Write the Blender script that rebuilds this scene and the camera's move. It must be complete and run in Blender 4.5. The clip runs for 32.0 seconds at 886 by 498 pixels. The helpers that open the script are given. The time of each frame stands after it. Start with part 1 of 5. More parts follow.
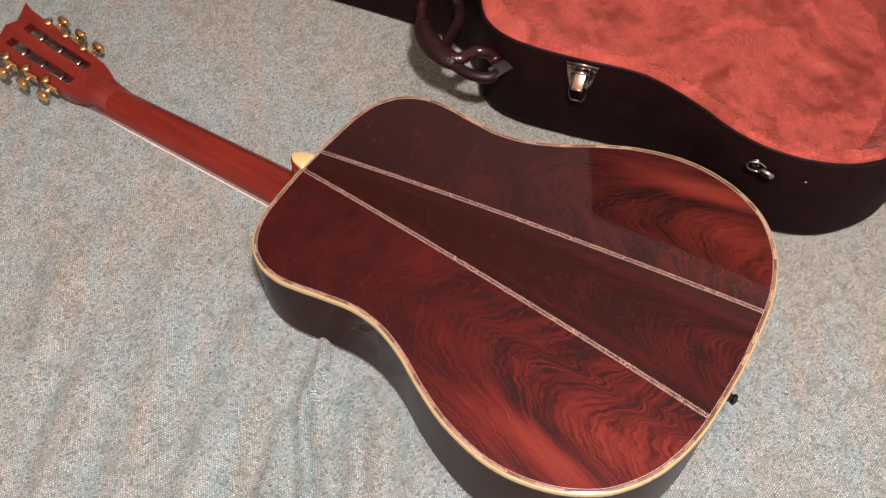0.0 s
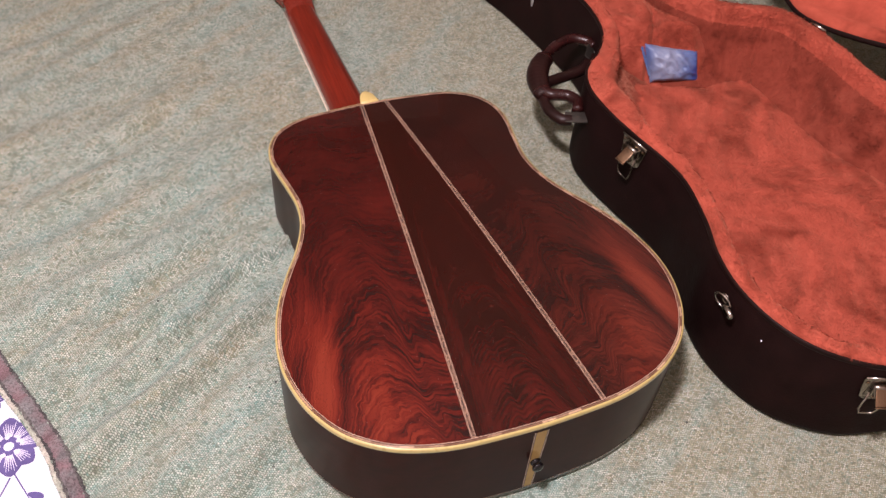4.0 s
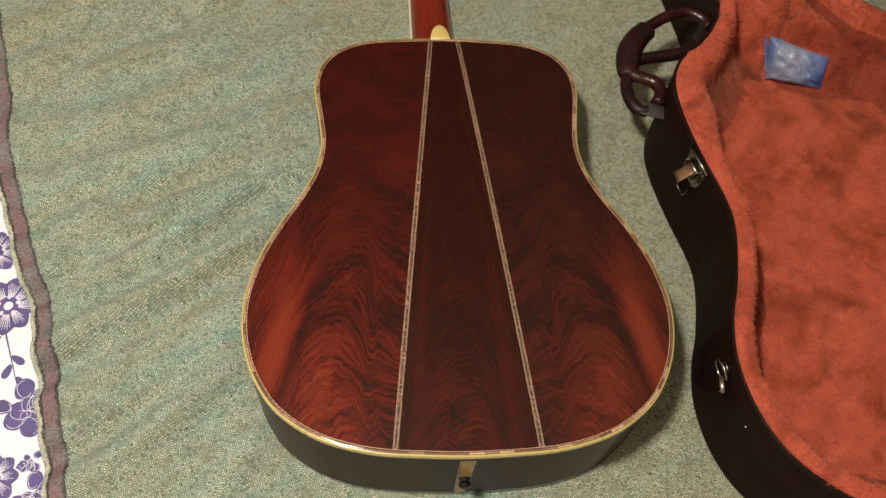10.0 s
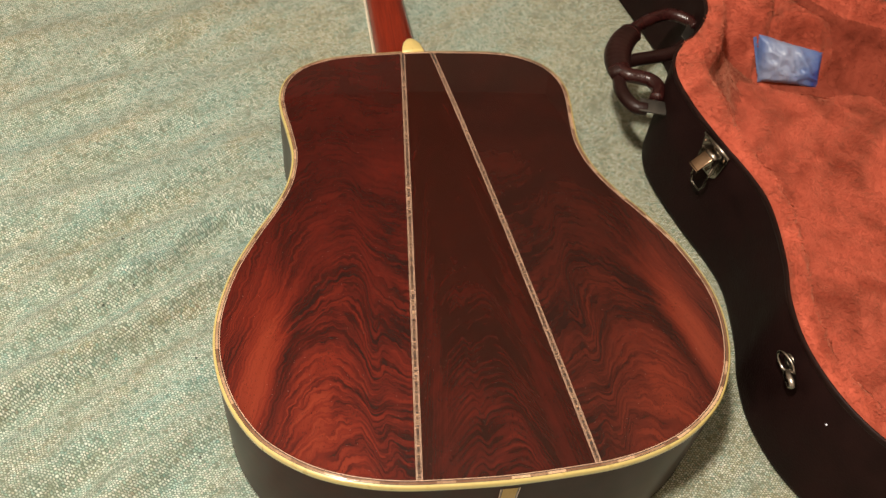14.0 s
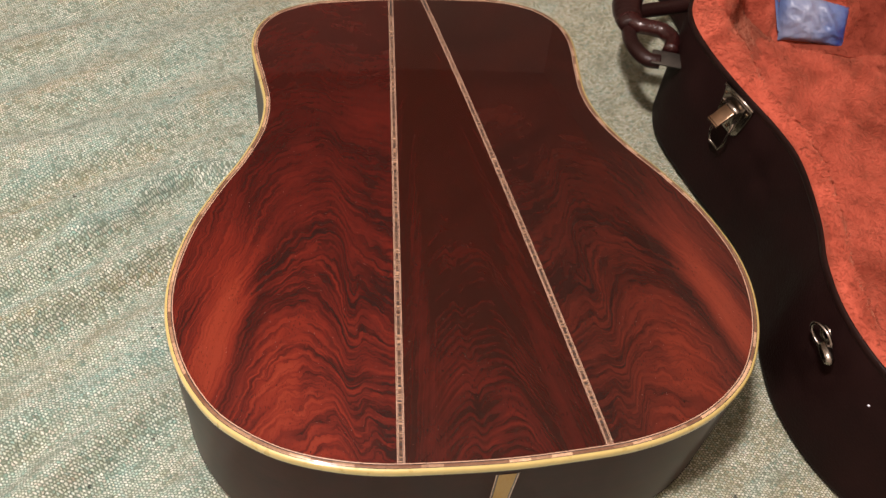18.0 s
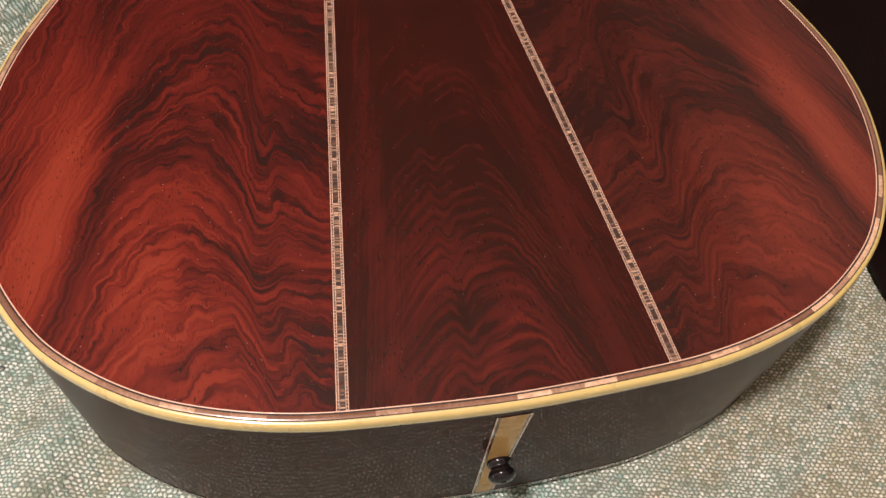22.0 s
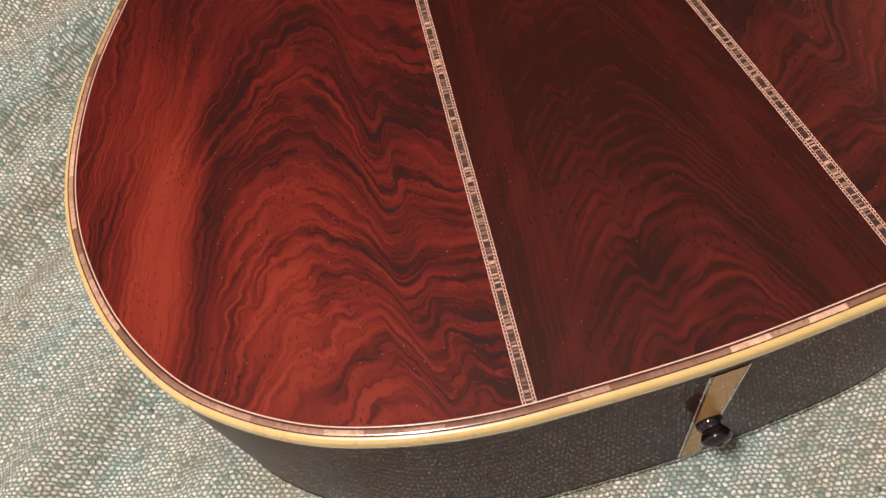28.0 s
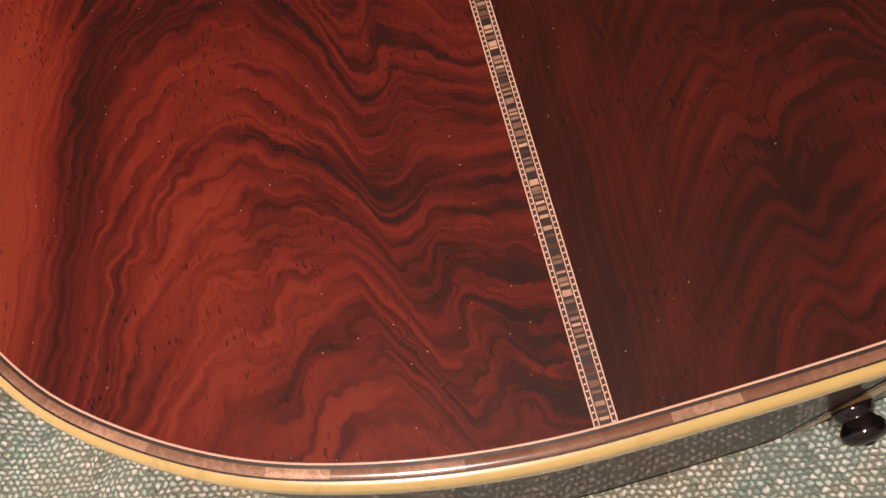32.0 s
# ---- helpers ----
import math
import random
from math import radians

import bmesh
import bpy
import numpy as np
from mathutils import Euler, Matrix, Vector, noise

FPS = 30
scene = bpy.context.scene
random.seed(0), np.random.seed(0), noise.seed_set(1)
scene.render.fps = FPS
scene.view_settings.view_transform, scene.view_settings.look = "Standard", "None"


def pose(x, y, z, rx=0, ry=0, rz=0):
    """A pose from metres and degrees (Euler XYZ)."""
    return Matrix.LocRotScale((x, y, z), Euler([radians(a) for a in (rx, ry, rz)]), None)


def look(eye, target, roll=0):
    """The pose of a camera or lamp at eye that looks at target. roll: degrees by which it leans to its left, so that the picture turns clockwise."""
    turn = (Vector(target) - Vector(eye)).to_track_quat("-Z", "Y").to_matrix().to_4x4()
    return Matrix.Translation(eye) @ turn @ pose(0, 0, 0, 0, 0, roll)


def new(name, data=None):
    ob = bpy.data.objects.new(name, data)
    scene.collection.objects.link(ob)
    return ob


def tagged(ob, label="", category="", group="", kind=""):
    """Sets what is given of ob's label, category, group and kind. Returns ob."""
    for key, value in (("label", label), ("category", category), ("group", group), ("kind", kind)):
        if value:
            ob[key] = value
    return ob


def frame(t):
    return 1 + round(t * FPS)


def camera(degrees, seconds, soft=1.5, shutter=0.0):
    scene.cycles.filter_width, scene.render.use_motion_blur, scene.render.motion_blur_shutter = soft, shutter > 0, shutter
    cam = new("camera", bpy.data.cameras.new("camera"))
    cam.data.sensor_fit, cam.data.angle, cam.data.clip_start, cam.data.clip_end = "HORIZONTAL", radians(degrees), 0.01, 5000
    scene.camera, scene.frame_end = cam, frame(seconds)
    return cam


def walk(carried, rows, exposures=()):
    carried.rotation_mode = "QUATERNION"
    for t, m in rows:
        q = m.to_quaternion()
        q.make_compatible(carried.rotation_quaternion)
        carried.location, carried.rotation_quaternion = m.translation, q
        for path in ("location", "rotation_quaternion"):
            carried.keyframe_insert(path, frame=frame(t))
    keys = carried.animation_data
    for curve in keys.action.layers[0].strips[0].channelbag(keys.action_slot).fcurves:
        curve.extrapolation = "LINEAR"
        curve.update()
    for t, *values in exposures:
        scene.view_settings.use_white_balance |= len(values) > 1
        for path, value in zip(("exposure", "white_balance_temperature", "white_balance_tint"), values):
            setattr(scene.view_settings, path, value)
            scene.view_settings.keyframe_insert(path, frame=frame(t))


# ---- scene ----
cam = camera(53.49, 32.0)
PATH = [  # seconds, eye, a point ahead, roll
    (0, (-0.4224, 0.0227, 0.8192), (0.0346, 0.3392, -0.0120), -0.84),
    (0.5, (-0.4171, -0.0118, 0.8121), (0.0209, 0.3191, -0.0237), 1.63),
    (1, (-0.3933, -0.0865, 0.8180), (0.0197, 0.2990, -0.0071), 3.92),
    (1.5, (-0.3815, -0.1474, 0.8146), (-0.0015, 0.3118, 0.0116), 2.94),
    (2, (-0.3756, -0.1633, 0.7999), (-0.0030, 0.3336, 0.0161), 1.20),
    (2.5, (-0.3723, -0.1854, 0.7931), (-0.0051, 0.3275, 0.0172), 1.33),
    (3, (-0.3216, -0.2706, 0.7874), (0.0040, 0.2874, 0.0241), 3.25),
    (3.5, (-0.2720, -0.3192, 0.7847), (0.0063, 0.2781, 0.0325), 3.58),
    (5.5, (-0.1615, -0.2624, 0.7259), (0.0625, 0.3295, -0.0484), 8.67),
    (6, (-0.1395, -0.2650, 0.7171), (0.0297, 0.3444, -0.0575), 7.19),
    (6.5, (-0.1183, -0.2639, 0.7135), (0.0189, 0.3567, -0.0586), 6.96),
    (7, (-0.0841, -0.2704, 0.7234), (0.0298, 0.3508, -0.0519), 6.90),
    (7.5, (-0.0630, -0.2652, 0.7547), (0.0385, 0.3275, -0.0443), 6.55),
    (8, (-0.0686, -0.2518, 0.7964), (0.0197, 0.3198, -0.0194), 6.00),
    (8.5, (-0.0704, -0.2433, 0.8236), (0.0130, 0.3173, -0.0002), 5.89),
    (9, (-0.0698, -0.2356, 0.8353), (0.0068, 0.3136, 0.0031), 5.95),
    (9.5, (-0.0665, -0.2220, 0.8357), (0.0065, 0.3005, -0.0138), 6.50),
    (10, (-0.0669, -0.2014, 0.8305), (0.0012, 0.2854, -0.0403), 7.33),
    (10.5, (-0.0652, -0.1853, 0.8208), (-0.0012, 0.2957, -0.0536), 7.42),
    (11, (-0.0638, -0.1787, 0.8126), (0.0030, 0.3097, -0.0575), 7.77),
    (11.5, (-0.0673, -0.1728, 0.7943), (0.0072, 0.3189, -0.0733), 8.51),
    (12, (-0.0686, -0.1724, 0.7847), (0.0094, 0.3253, -0.0791), 8.22),
    (12.5, (-0.0832, -0.1929, 0.7676), (0.0159, 0.3398, -0.0729), 7.47),
    (13, (-0.1077, -0.2120, 0.7246), (0.0258, 0.3617, -0.0835), 7.30),
    (13.5, (-0.1187, -0.2235, 0.6883), (0.0315, 0.3710, -0.1017), 7.86),
    (14, (-0.1156, -0.2275, 0.6622), (0.0294, 0.3835, -0.1160), 7.36),
    (14.5, (-0.1110, -0.2246, 0.6293), (0.0280, 0.4075, -0.1330), 6.23),
    (16.5, (-0.1053, -0.2116, 0.5973), (0.0476, 0.4101, -0.1708), 8.44),
    (17, (-0.1045, -0.2071, 0.5927), (0.0473, 0.4118, -0.1780), 8.41),
    (17.5, (-0.1037, -0.2061, 0.5894), (0.0481, 0.4115, -0.1824), 8.30),
    (18, (-0.1020, -0.2014, 0.5771), (0.0506, 0.4094, -0.1998), 8.40),
    (18.5, (-0.0982, -0.1936, 0.5525), (0.0499, 0.4079, -0.2326), 8.01),
    (19, (-0.0910, -0.1796, 0.5125), (0.0558, 0.4083, -0.2830), 7.81),
    (19.5, (-0.0788, -0.1650, 0.4777), (0.0590, 0.3996, -0.3361), 6.94),
    (20, (-0.0671, -0.1406, 0.4452), (0.0725, 0.4167, -0.3733), 6.48),
    (20.5, (-0.0595, -0.1215, 0.4235), (0.0892, 0.4409, -0.3899), 6.71),
    (21, (-0.0588, -0.1171, 0.4122), (0.0918, 0.4449, -0.4011), 7.12),
    (21.5, (-0.0627, -0.1098, 0.4099), (0.0884, 0.4194, -0.4250), 7.68),
    (22, (-0.0621, -0.0975, 0.4118), (0.0913, 0.3862, -0.4499), 8.79),
    (22.5, (-0.0649, -0.0857, 0.4205), (0.0935, 0.3801, -0.4500), 9.60),
    (23, (-0.0690, -0.0776, 0.4267), (0.0934, 0.3901, -0.4421), 9.74),
    (23.5, (-0.0728, -0.0741, 0.4294), (0.0916, 0.3954, -0.4380), 9.56),
    (24, (-0.0752, -0.0685, 0.4329), (0.0889, 0.3989, -0.4358), 8.57),
    (24.5, (-0.0703, -0.0718, 0.4330), (0.0852, 0.4086, -0.4302), 5.27),
    (26.5, (-0.0352, -0.0930, 0.4354), (0.0282, 0.3862, -0.4400), -9.17),
    (27, (-0.0502, -0.0926, 0.4109), (0.0075, 0.3814, -0.4677), -9.86),
    (27.5, (-0.0667, -0.0871, 0.3941), (-0.0234, 0.3896, -0.4839), -12.25),
    (28, (-0.0724, -0.0688, 0.3737), (-0.0470, 0.3980, -0.5103), -15.44),
    (28.5, (-0.0731, -0.0440, 0.3495), (-0.0602, 0.3929, -0.5499), -17.43),
    (29, (-0.0814, -0.0280, 0.3238), (-0.0786, 0.3792, -0.5896), -18.59),
    (29.5, (-0.0890, -0.0138, 0.3059), (-0.0963, 0.3721, -0.6166), -20.24),
    (30, (-0.0913, -0.0127, 0.2979), (-0.0994, 0.3595, -0.6302), -20.38),
    (30.5, (-0.0937, -0.0126, 0.2925), (-0.1021, 0.3505, -0.6392), -20.39),
    (31, (-0.0894, -0.0108, 0.2884), (-0.0990, 0.3489, -0.6446), -20.33),
    (31.5, (-0.0809, -0.0115, 0.2830), (-0.0921, 0.3435, -0.6518), -20.48),
    (32, (-0.0704, -0.0109, 0.2797), (-0.0846, 0.3359, -0.6582), -21.55),
]
EXPOSURES = [(0.0, 0.55, 5850, 37), (2.0, 0.44, 5850, 36), (3.0, 0.49, 6000, 34), (3.5, 0.45, 6000, 33), (6.0, 0.36, 6200, 20), (7.0, 0.18, 6350, 16), (9.0, 0.02, 6600, 8), (12.0, 0.00, 7000, 4), (12.5, 0.12, 6900, 5), (13.0, 0.40, 6800, 6), (14.0, 0.50, 6700, 8), (17.0, 0.50, 6500, 16),
             (19.0, 0.50, 6400, 24), (23.0, 0.38, 6400, 26), (28.0, 0.35, 6400, 32), (30.0, 0.25, 6600, 33), (32.0, 0.05, 7000, 36)]
walk(cam, [(t, look(e, q, r)) for t, e, q, r in PATH], EXPOSURES)

# ---- world, lamp, exposure ----
world = bpy.data.worlds.new("room_air")
world.use_nodes = True
world.node_tree.nodes["Background"].inputs[0].default_value = (0.55, 0.5, 0.45, 1)
world.node_tree.nodes["Background"].inputs[1].default_value = 0.02
scene.world = world
BED = -0.012        # top of the bed sheet
ROOM = (-1.7, 1.75, -1.9, 5.2, -0.55, 2.6)   # west, east, south, north, floor, ceiling
LAMP = (-0.42, -0.16, 1.50)


# ---- node helpers ----
class Nodes:
    """Short hand for building a node material."""

    def __init__(self, name):
        self.mat = bpy.data.materials.new(name)
        self.mat.use_nodes = True
        self.tree = self.mat.node_tree
        self.bsdf = self.tree.nodes["Principled BSDF"]

    def put(self, socket, value):
        if isinstance(value, bpy.types.NodeSocket):
            self.tree.links.new(value, socket)
        elif value is not None:
            socket.default_value = value

    def node(self, kind, *values, **settings):
        n = self.tree.nodes.new("ShaderNode" + kind)
        if kind == "Math":
            n.operation = settings.pop("op")
        if kind == "MapRange":
            n.interpolation_type = settings.pop("ease", "LINEAR")
        if kind == "TexNoise" and "dims" in settings:
            n.noise_dimensions = settings.pop("dims")
        if kind == "TexVoronoi":
            n.feature = settings.pop("feature", "F1")
        if kind == "VectorMath":
            n.operation = settings.pop("op")
        for i, value in enumerate(values):
            self.put(n.inputs[i], value)
        for key, value in settings.items():
            self.put(n.inputs[key], value)
        return n

    def math(self, op, a, b=0.0, c=None):
        n = self.node("Math", a, b, op=op)
        if c is not None:
            self.put(n.inputs[2], c)
        return n.outputs[0]

    def coords(self):
        return self.node("TexCoord").outputs["Object"]

    def scaled(self, vector, sx, sy, sz):
        return self.node("VectorMath", vector, (sx, sy, sz), op="MULTIPLY").outputs[0]

    def noise(self, vector, scale, detail=3.0, rough=0.5, distort=0.0):
        n = self.node("TexNoise", Vector=vector, Scale=scale, Detail=detail, Roughness=rough, Distortion=distort)
        return n.outputs["Fac"]

    def ranged(self, value, a, b, c=0.0, d=1.0, ease="LINEAR"):
        return self.node("MapRange", value, a, b, c, d, ease=ease).outputs[0]

    def ramp(self, value, *stops):
        n = self.tree.nodes.new("ShaderNodeValToRGB")
        self.put(n.inputs[0], value)
        while len(n.color_ramp.elements) < len(stops):
            n.color_ramp.elements.new(0.5)
        for e, (at, c) in zip(n.color_ramp.elements, stops):
            e.position, e.color = at, (*c, 1)
        return n.outputs[0]

    def mix(self, fac, a, b, how="MIX"):
        n = self.tree.nodes.new("ShaderNodeMix")
        n.data_type, n.blend_type = "RGBA", how
        self.put(n.inputs[0], fac)
        for socket, value in ((n.inputs[6], a), (n.inputs[7], b)):
            self.put(socket, (*value, 1) if isinstance(value, tuple) and len(value) == 3 else value)
        return n.outputs[2]

    def bump(self, height, strength, distance):
        return self.node("Bump", Height=height, Strength=strength, Distance=distance).outputs[0]

    def finish(self, colour, rough, **more):
        self.put(self.bsdf.inputs["Base Color"], (*colour, 1) if isinstance(colour, tuple) else colour)
        self.put(self.bsdf.inputs["Roughness"], rough)
        for key, value in more.items():
            self.put(self.bsdf.inputs[key.replace("_", " ")], value)
        return self.mat


def simple(name, colour, rough, grain=120.0, vary=0.15, bump=0.0, **more):
    """A plain paint, plastic or metal with slight mottling."""
    m = Nodes(name)
    p = m.coords()
    n = m.noise(p, grain, 4)
    big = m.noise(p, grain / 9, 2)
    both = m.math("ADD", m.math("MULTIPLY", n, 0.6), m.math("MULTIPLY", big, 0.4))
    lo = tuple(c * (1 - vary) for c in colour)
    hi = tuple(min(1, c * (1 + vary)) for c in colour)
    if bump:
        more["Normal"] = m.bump(n, 0.6, bump)
    return m.finish(m.mix(m.ranged(both, 0.3, 0.7), lo, hi), m.ranged(n, 0.2, 0.8, rough * 0.8, rough * 1.2), **more)


# ---- materials ----
def float_curve(m, value, pts, lo, hi, low, high):
    """A drawn curve: pts of (x, y), x from lo to hi, y from low to high."""
    n = m.tree.nodes.new("ShaderNodeFloatCurve")
    line = n.mapping.curves[0]
    while len(line.points) < len(pts):
        line.points.new(0.5, 0.5)
    for c, (x, y) in zip(line.points, pts):
        c.location = ((x - lo) / (hi - lo), (y - low) / (high - low))
    n.mapping.update()
    m.put(n.inputs["Value"], m.ranged(value, lo, hi))
    return m.ranged(n.outputs[0], 0.0, 1.0, low, high)


def bell(m, value, middle, width):
    """1 in the middle, falling smoothly to 0 at that width."""
    return m.ranged(m.math("ABSOLUTE", m.math("SUBTRACT", value, middle)), 0.0, width, 1.0, 0.0, "SMOOTHSTEP")


def ink_bands(m, phi, u, scale, peak, soft, seed):
    """Dark growth bands along phi: a slow rise to dark, a quick end, coming and going along their length."""
    line = m.node("CombineXYZ", phi, m.math("MULTIPLY", u, 0.15), seed).outputs[0]
    n = m.noise(line, scale, 2, 0.55)
    rise = m.ranged(n, peak - soft, peak, 0.0, 1.0, "SMOOTHSTEP")
    end = m.ranged(n, peak, peak + 0.25 * soft, 1.0, 0.0, "SMOOTHSTEP")
    fade = m.ranged(m.noise(m.node("CombineXYZ", phi, u, seed + 3.0).outputs[0], 30, 2), 0.36, 0.64, 0.1, 1.0)
    return m.math("MULTIPLY", m.math("MULTIPLY", rise, end), fade)


def grain_finish(m, q, colour):
    """Pores and fibre over a wood colour, under a glossy lacquer with a little dust."""
    pores = m.noise(m.scaled(q, 1500, 330, 1), 1.0, 1)
    spots = m.noise(q, 48, 3, 0.6)
    colour = m.mix(m.math("MULTIPLY", m.ranged(pores, 0.62, 0.70), m.ranged(spots, 0.42, 0.64, 0.05, 0.9)), colour, (0.007, 0.0025, 0.0025))
    dust = m.node("TexVoronoi", Vector=q, Scale=260.0, Randomness=1.0)
    dust.voronoi_dimensions = "2D"
    pick = m.math("GREATER_THAN", m.node("SeparateColor", dust.outputs["Color"]).outputs[0], m.ranged(m.noise(q, 16, 2), 0.40, 0.66, 0.985, 0.84))
    size = m.ranged(m.node("SeparateColor", dust.outputs["Color"]).outputs[1], 0.0, 1.0, 0.02, 0.048)
    lint = m.math("MULTIPLY", m.math("LESS_THAN", dust.outputs["Distance"], size), pick)
    colour = m.mix(m.math("MULTIPLY", lint, 0.38), colour, (0.52, 0.40, 0.34))
    smear = m.noise(m.scaled(q, 22, 9, 1), 1.0, 3, 0.6)
    return m.finish(colour, 0.35, Coat_Weight=1.0, Coat_Roughness=m.ranged(smear, 0.35, 0.75, 0.008, 0.045), Coat_IOR=1.5, Specular_IOR_Level=0.03)


def wood_wing():
    """Figured rosewood of the two outer back pieces, mirrored about the middle."""
    m = Nodes("figured_rosewood")
    p = m.coords()
    xyz = m.node("SeparateXYZ", p)
    side = m.math("MULTIPLY", m.math("SUBTRACT", m.noise(p, 9, 1), 0.5), 0.016)
    u, v = m.math("ADD", m.math("ABSOLUTE", xyz.outputs[0]), side), xyz.outputs[1]
    q = m.node("CombineXYZ", u, v, 0.0).outputs[0]
    n1 = m.math("SUBTRACT", m.noise(q, 24, 2), 0.5)
    n2 = m.math("SUBTRACT", m.noise(q, 75, 2), 0.5)
    n3 = m.math("SUBTRACT", m.noise(q, 170, 2), 0.5)
    n4 = m.math("SUBTRACT", m.noise(q, 430, 1), 0.5)
    across = m.math("ADD", u, m.math("MULTIPLY", n2, 0.005))
    # course of the growth lines near the tail, at the lower bout and towards the waist
    tail = float_curve(m, across, [(0.0, -0.045), (0.058, -0.031), (0.0628, -0.028), (0.0687, -0.023), (0.0725, -0.021), (0.0768, -0.0255), (0.081, -0.0265), (0.0847, -0.0165), (0.0886, -0.0065), (0.0935, 0.0),
                                   (0.1035, -0.001), (0.1075, -0.003), (0.1126, -0.008), (0.1206, -0.008), (0.1276, -0.013), (0.137, -0.022), (0.150, -0.047), (0.165, -0.095), (0.2, -0.2)], 0.0, 0.2, -0.2, 0.01)
    bout = float_curve(m, across, [(0.0, -0.075), (0.058, -0.061), (0.067, -0.049), (0.0725, -0.046), (0.079, -0.054), (0.0843, -0.044), (0.0882, -0.032), (0.0931, -0.022), (0.100, -0.011), (0.107, -0.003),
                                   (0.1179, 0.0), (0.128, -0.006), (0.140, -0.018), (0.150, -0.043), (0.165, -0.095), (0.2, -0.21)], 0.0, 0.2, -0.22, 0.01)
    waist = float_curve(m, across, [(0.0, -0.06), (0.0605, -0.049), (0.070, -0.040), (0.0776, -0.030), (0.083, -0.012), (0.089, -0.001), (0.097, -0.002), (0.1033, -0.006), (0.115, -0.015), (0.1255, -0.030),
                                    (0.140, -0.062), (0.165, -0.13), (0.2, -0.23)], 0.0, 0.2, -0.24, 0.01)
    to_bout, to_waist = m.ranged(v, 0.045, 0.100, 0.0, 1.0, "SMOOTHSTEP"), m.ranged(v, 0.110, 0.185, 0.0, 1.0, "SMOOTHSTEP")
    g = m.math("ADD", tail, m.math("MULTIPLY", to_bout, m.math("SUBTRACT", bout, tail)))
    g = m.math("ADD", g, m.math("MULTIPLY", to_waist, m.math("SUBTRACT", waist, bout)))
    phi = m.math("SUBTRACT", v, m.math("MULTIPLY", g, m.ranged(v, 0.16, 0.32, 1.0, 0.5)))
    phi = m.math("ADD", phi, m.math("ADD", m.math("MULTIPLY", n1, 0.010), m.math("ADD", m.math("MULTIPLY", n2, 0.0090), m.math("ADD", m.math("MULTIPLY", n3, 0.0052), m.math("MULTIPLY", n4, 0.0013)))))
    curl = m.math("MULTIPLY", m.math("SUBTRACT", m.noise(m.scaled(q, 125, 26, 1), 1.0, 1), 0.5), m.ranged(u, 0.118, 0.145, 0.0085, 0.001))
    phi = m.math("ADD", phi, curl)
    feather = m.math("SUBTRACT", m.noise(m.scaled(q, 900, 130, 1), 1.0, 2, 0.6), 0.5)
    phi = m.math("ADD", phi, m.math("MULTIPLY", feather, m.ranged(v, 0.10, 0.16, 0.0015, 0.0006)))
    bold = ink_bands(m, phi, u, 88, 0.54, 0.17, 0.0)
    mid = ink_bands(m, phi, u, 215, 0.53, 0.17, 11.0)
    fine = ink_bands(m, phi, u, 280, 0.51, 0.12, 7.0)
    # even ripples between the bands
    beat = m.math("SINE", m.math("ADD", m.math("MULTIPLY", phi, 720.0), m.math("MULTIPLY", m.noise(q, 15, 2), 9.0)))
    ripple = m.math("MULTIPLY", m.ranged(beat, -0.5, 1.0, 0.0, 1.0, "SMOOTHSTEP"), m.ranged(m.noise(m.scaled(q, 40, 22, 1), 1.0, 2), 0.36, 0.62, 0.15, 1.0))
    broad = m.noise(m.node("CombineXYZ", phi, m.math("MULTIPLY", u, 0.3), 2.0).outputs[0], 34, 3, 0.55)
    slope = m.node("CombineXYZ", m.math("ADD", m.math("ADD", u, m.math("MULTIPLY", v, 0.2)), m.math("MULTIPLY", n2, 0.002)), v, 0.0).outputs[0]
    fibre = m.noise(m.scaled(slope, 620, 14, 1), 1.0, 4, 0.65)
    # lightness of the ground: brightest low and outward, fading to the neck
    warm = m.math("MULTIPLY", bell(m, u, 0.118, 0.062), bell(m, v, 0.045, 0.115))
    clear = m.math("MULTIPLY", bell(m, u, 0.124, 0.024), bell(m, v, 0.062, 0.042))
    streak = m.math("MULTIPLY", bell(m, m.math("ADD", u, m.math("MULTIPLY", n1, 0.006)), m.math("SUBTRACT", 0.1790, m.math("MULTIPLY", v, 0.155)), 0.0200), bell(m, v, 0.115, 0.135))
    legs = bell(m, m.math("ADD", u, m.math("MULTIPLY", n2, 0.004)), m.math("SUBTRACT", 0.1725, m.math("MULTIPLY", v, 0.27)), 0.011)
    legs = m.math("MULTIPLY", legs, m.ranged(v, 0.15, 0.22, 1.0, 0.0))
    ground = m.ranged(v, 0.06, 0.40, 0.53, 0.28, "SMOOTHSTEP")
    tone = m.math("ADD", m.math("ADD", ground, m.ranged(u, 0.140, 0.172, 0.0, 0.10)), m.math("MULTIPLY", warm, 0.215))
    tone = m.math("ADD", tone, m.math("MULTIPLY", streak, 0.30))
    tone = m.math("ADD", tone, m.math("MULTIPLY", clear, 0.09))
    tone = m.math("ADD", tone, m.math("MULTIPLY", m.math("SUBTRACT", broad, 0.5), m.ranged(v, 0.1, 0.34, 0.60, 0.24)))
    tone = m.math("ADD", tone, m.math("MULTIPLY", m.math("SUBTRACT", fibre, 0.5), m.ranged(u, 0.125, 0.155, 0.13, 0.32)))
    dark = m.math("ADD", m.math("ADD", m.math("MULTIPLY", bold, 0.30), m.math("MULTIPLY", ripple, 0.17)), m.math("ADD", m.math("MULTIPLY", fine, 0.07), m.math("MULTIPLY", mid, 0.26)))
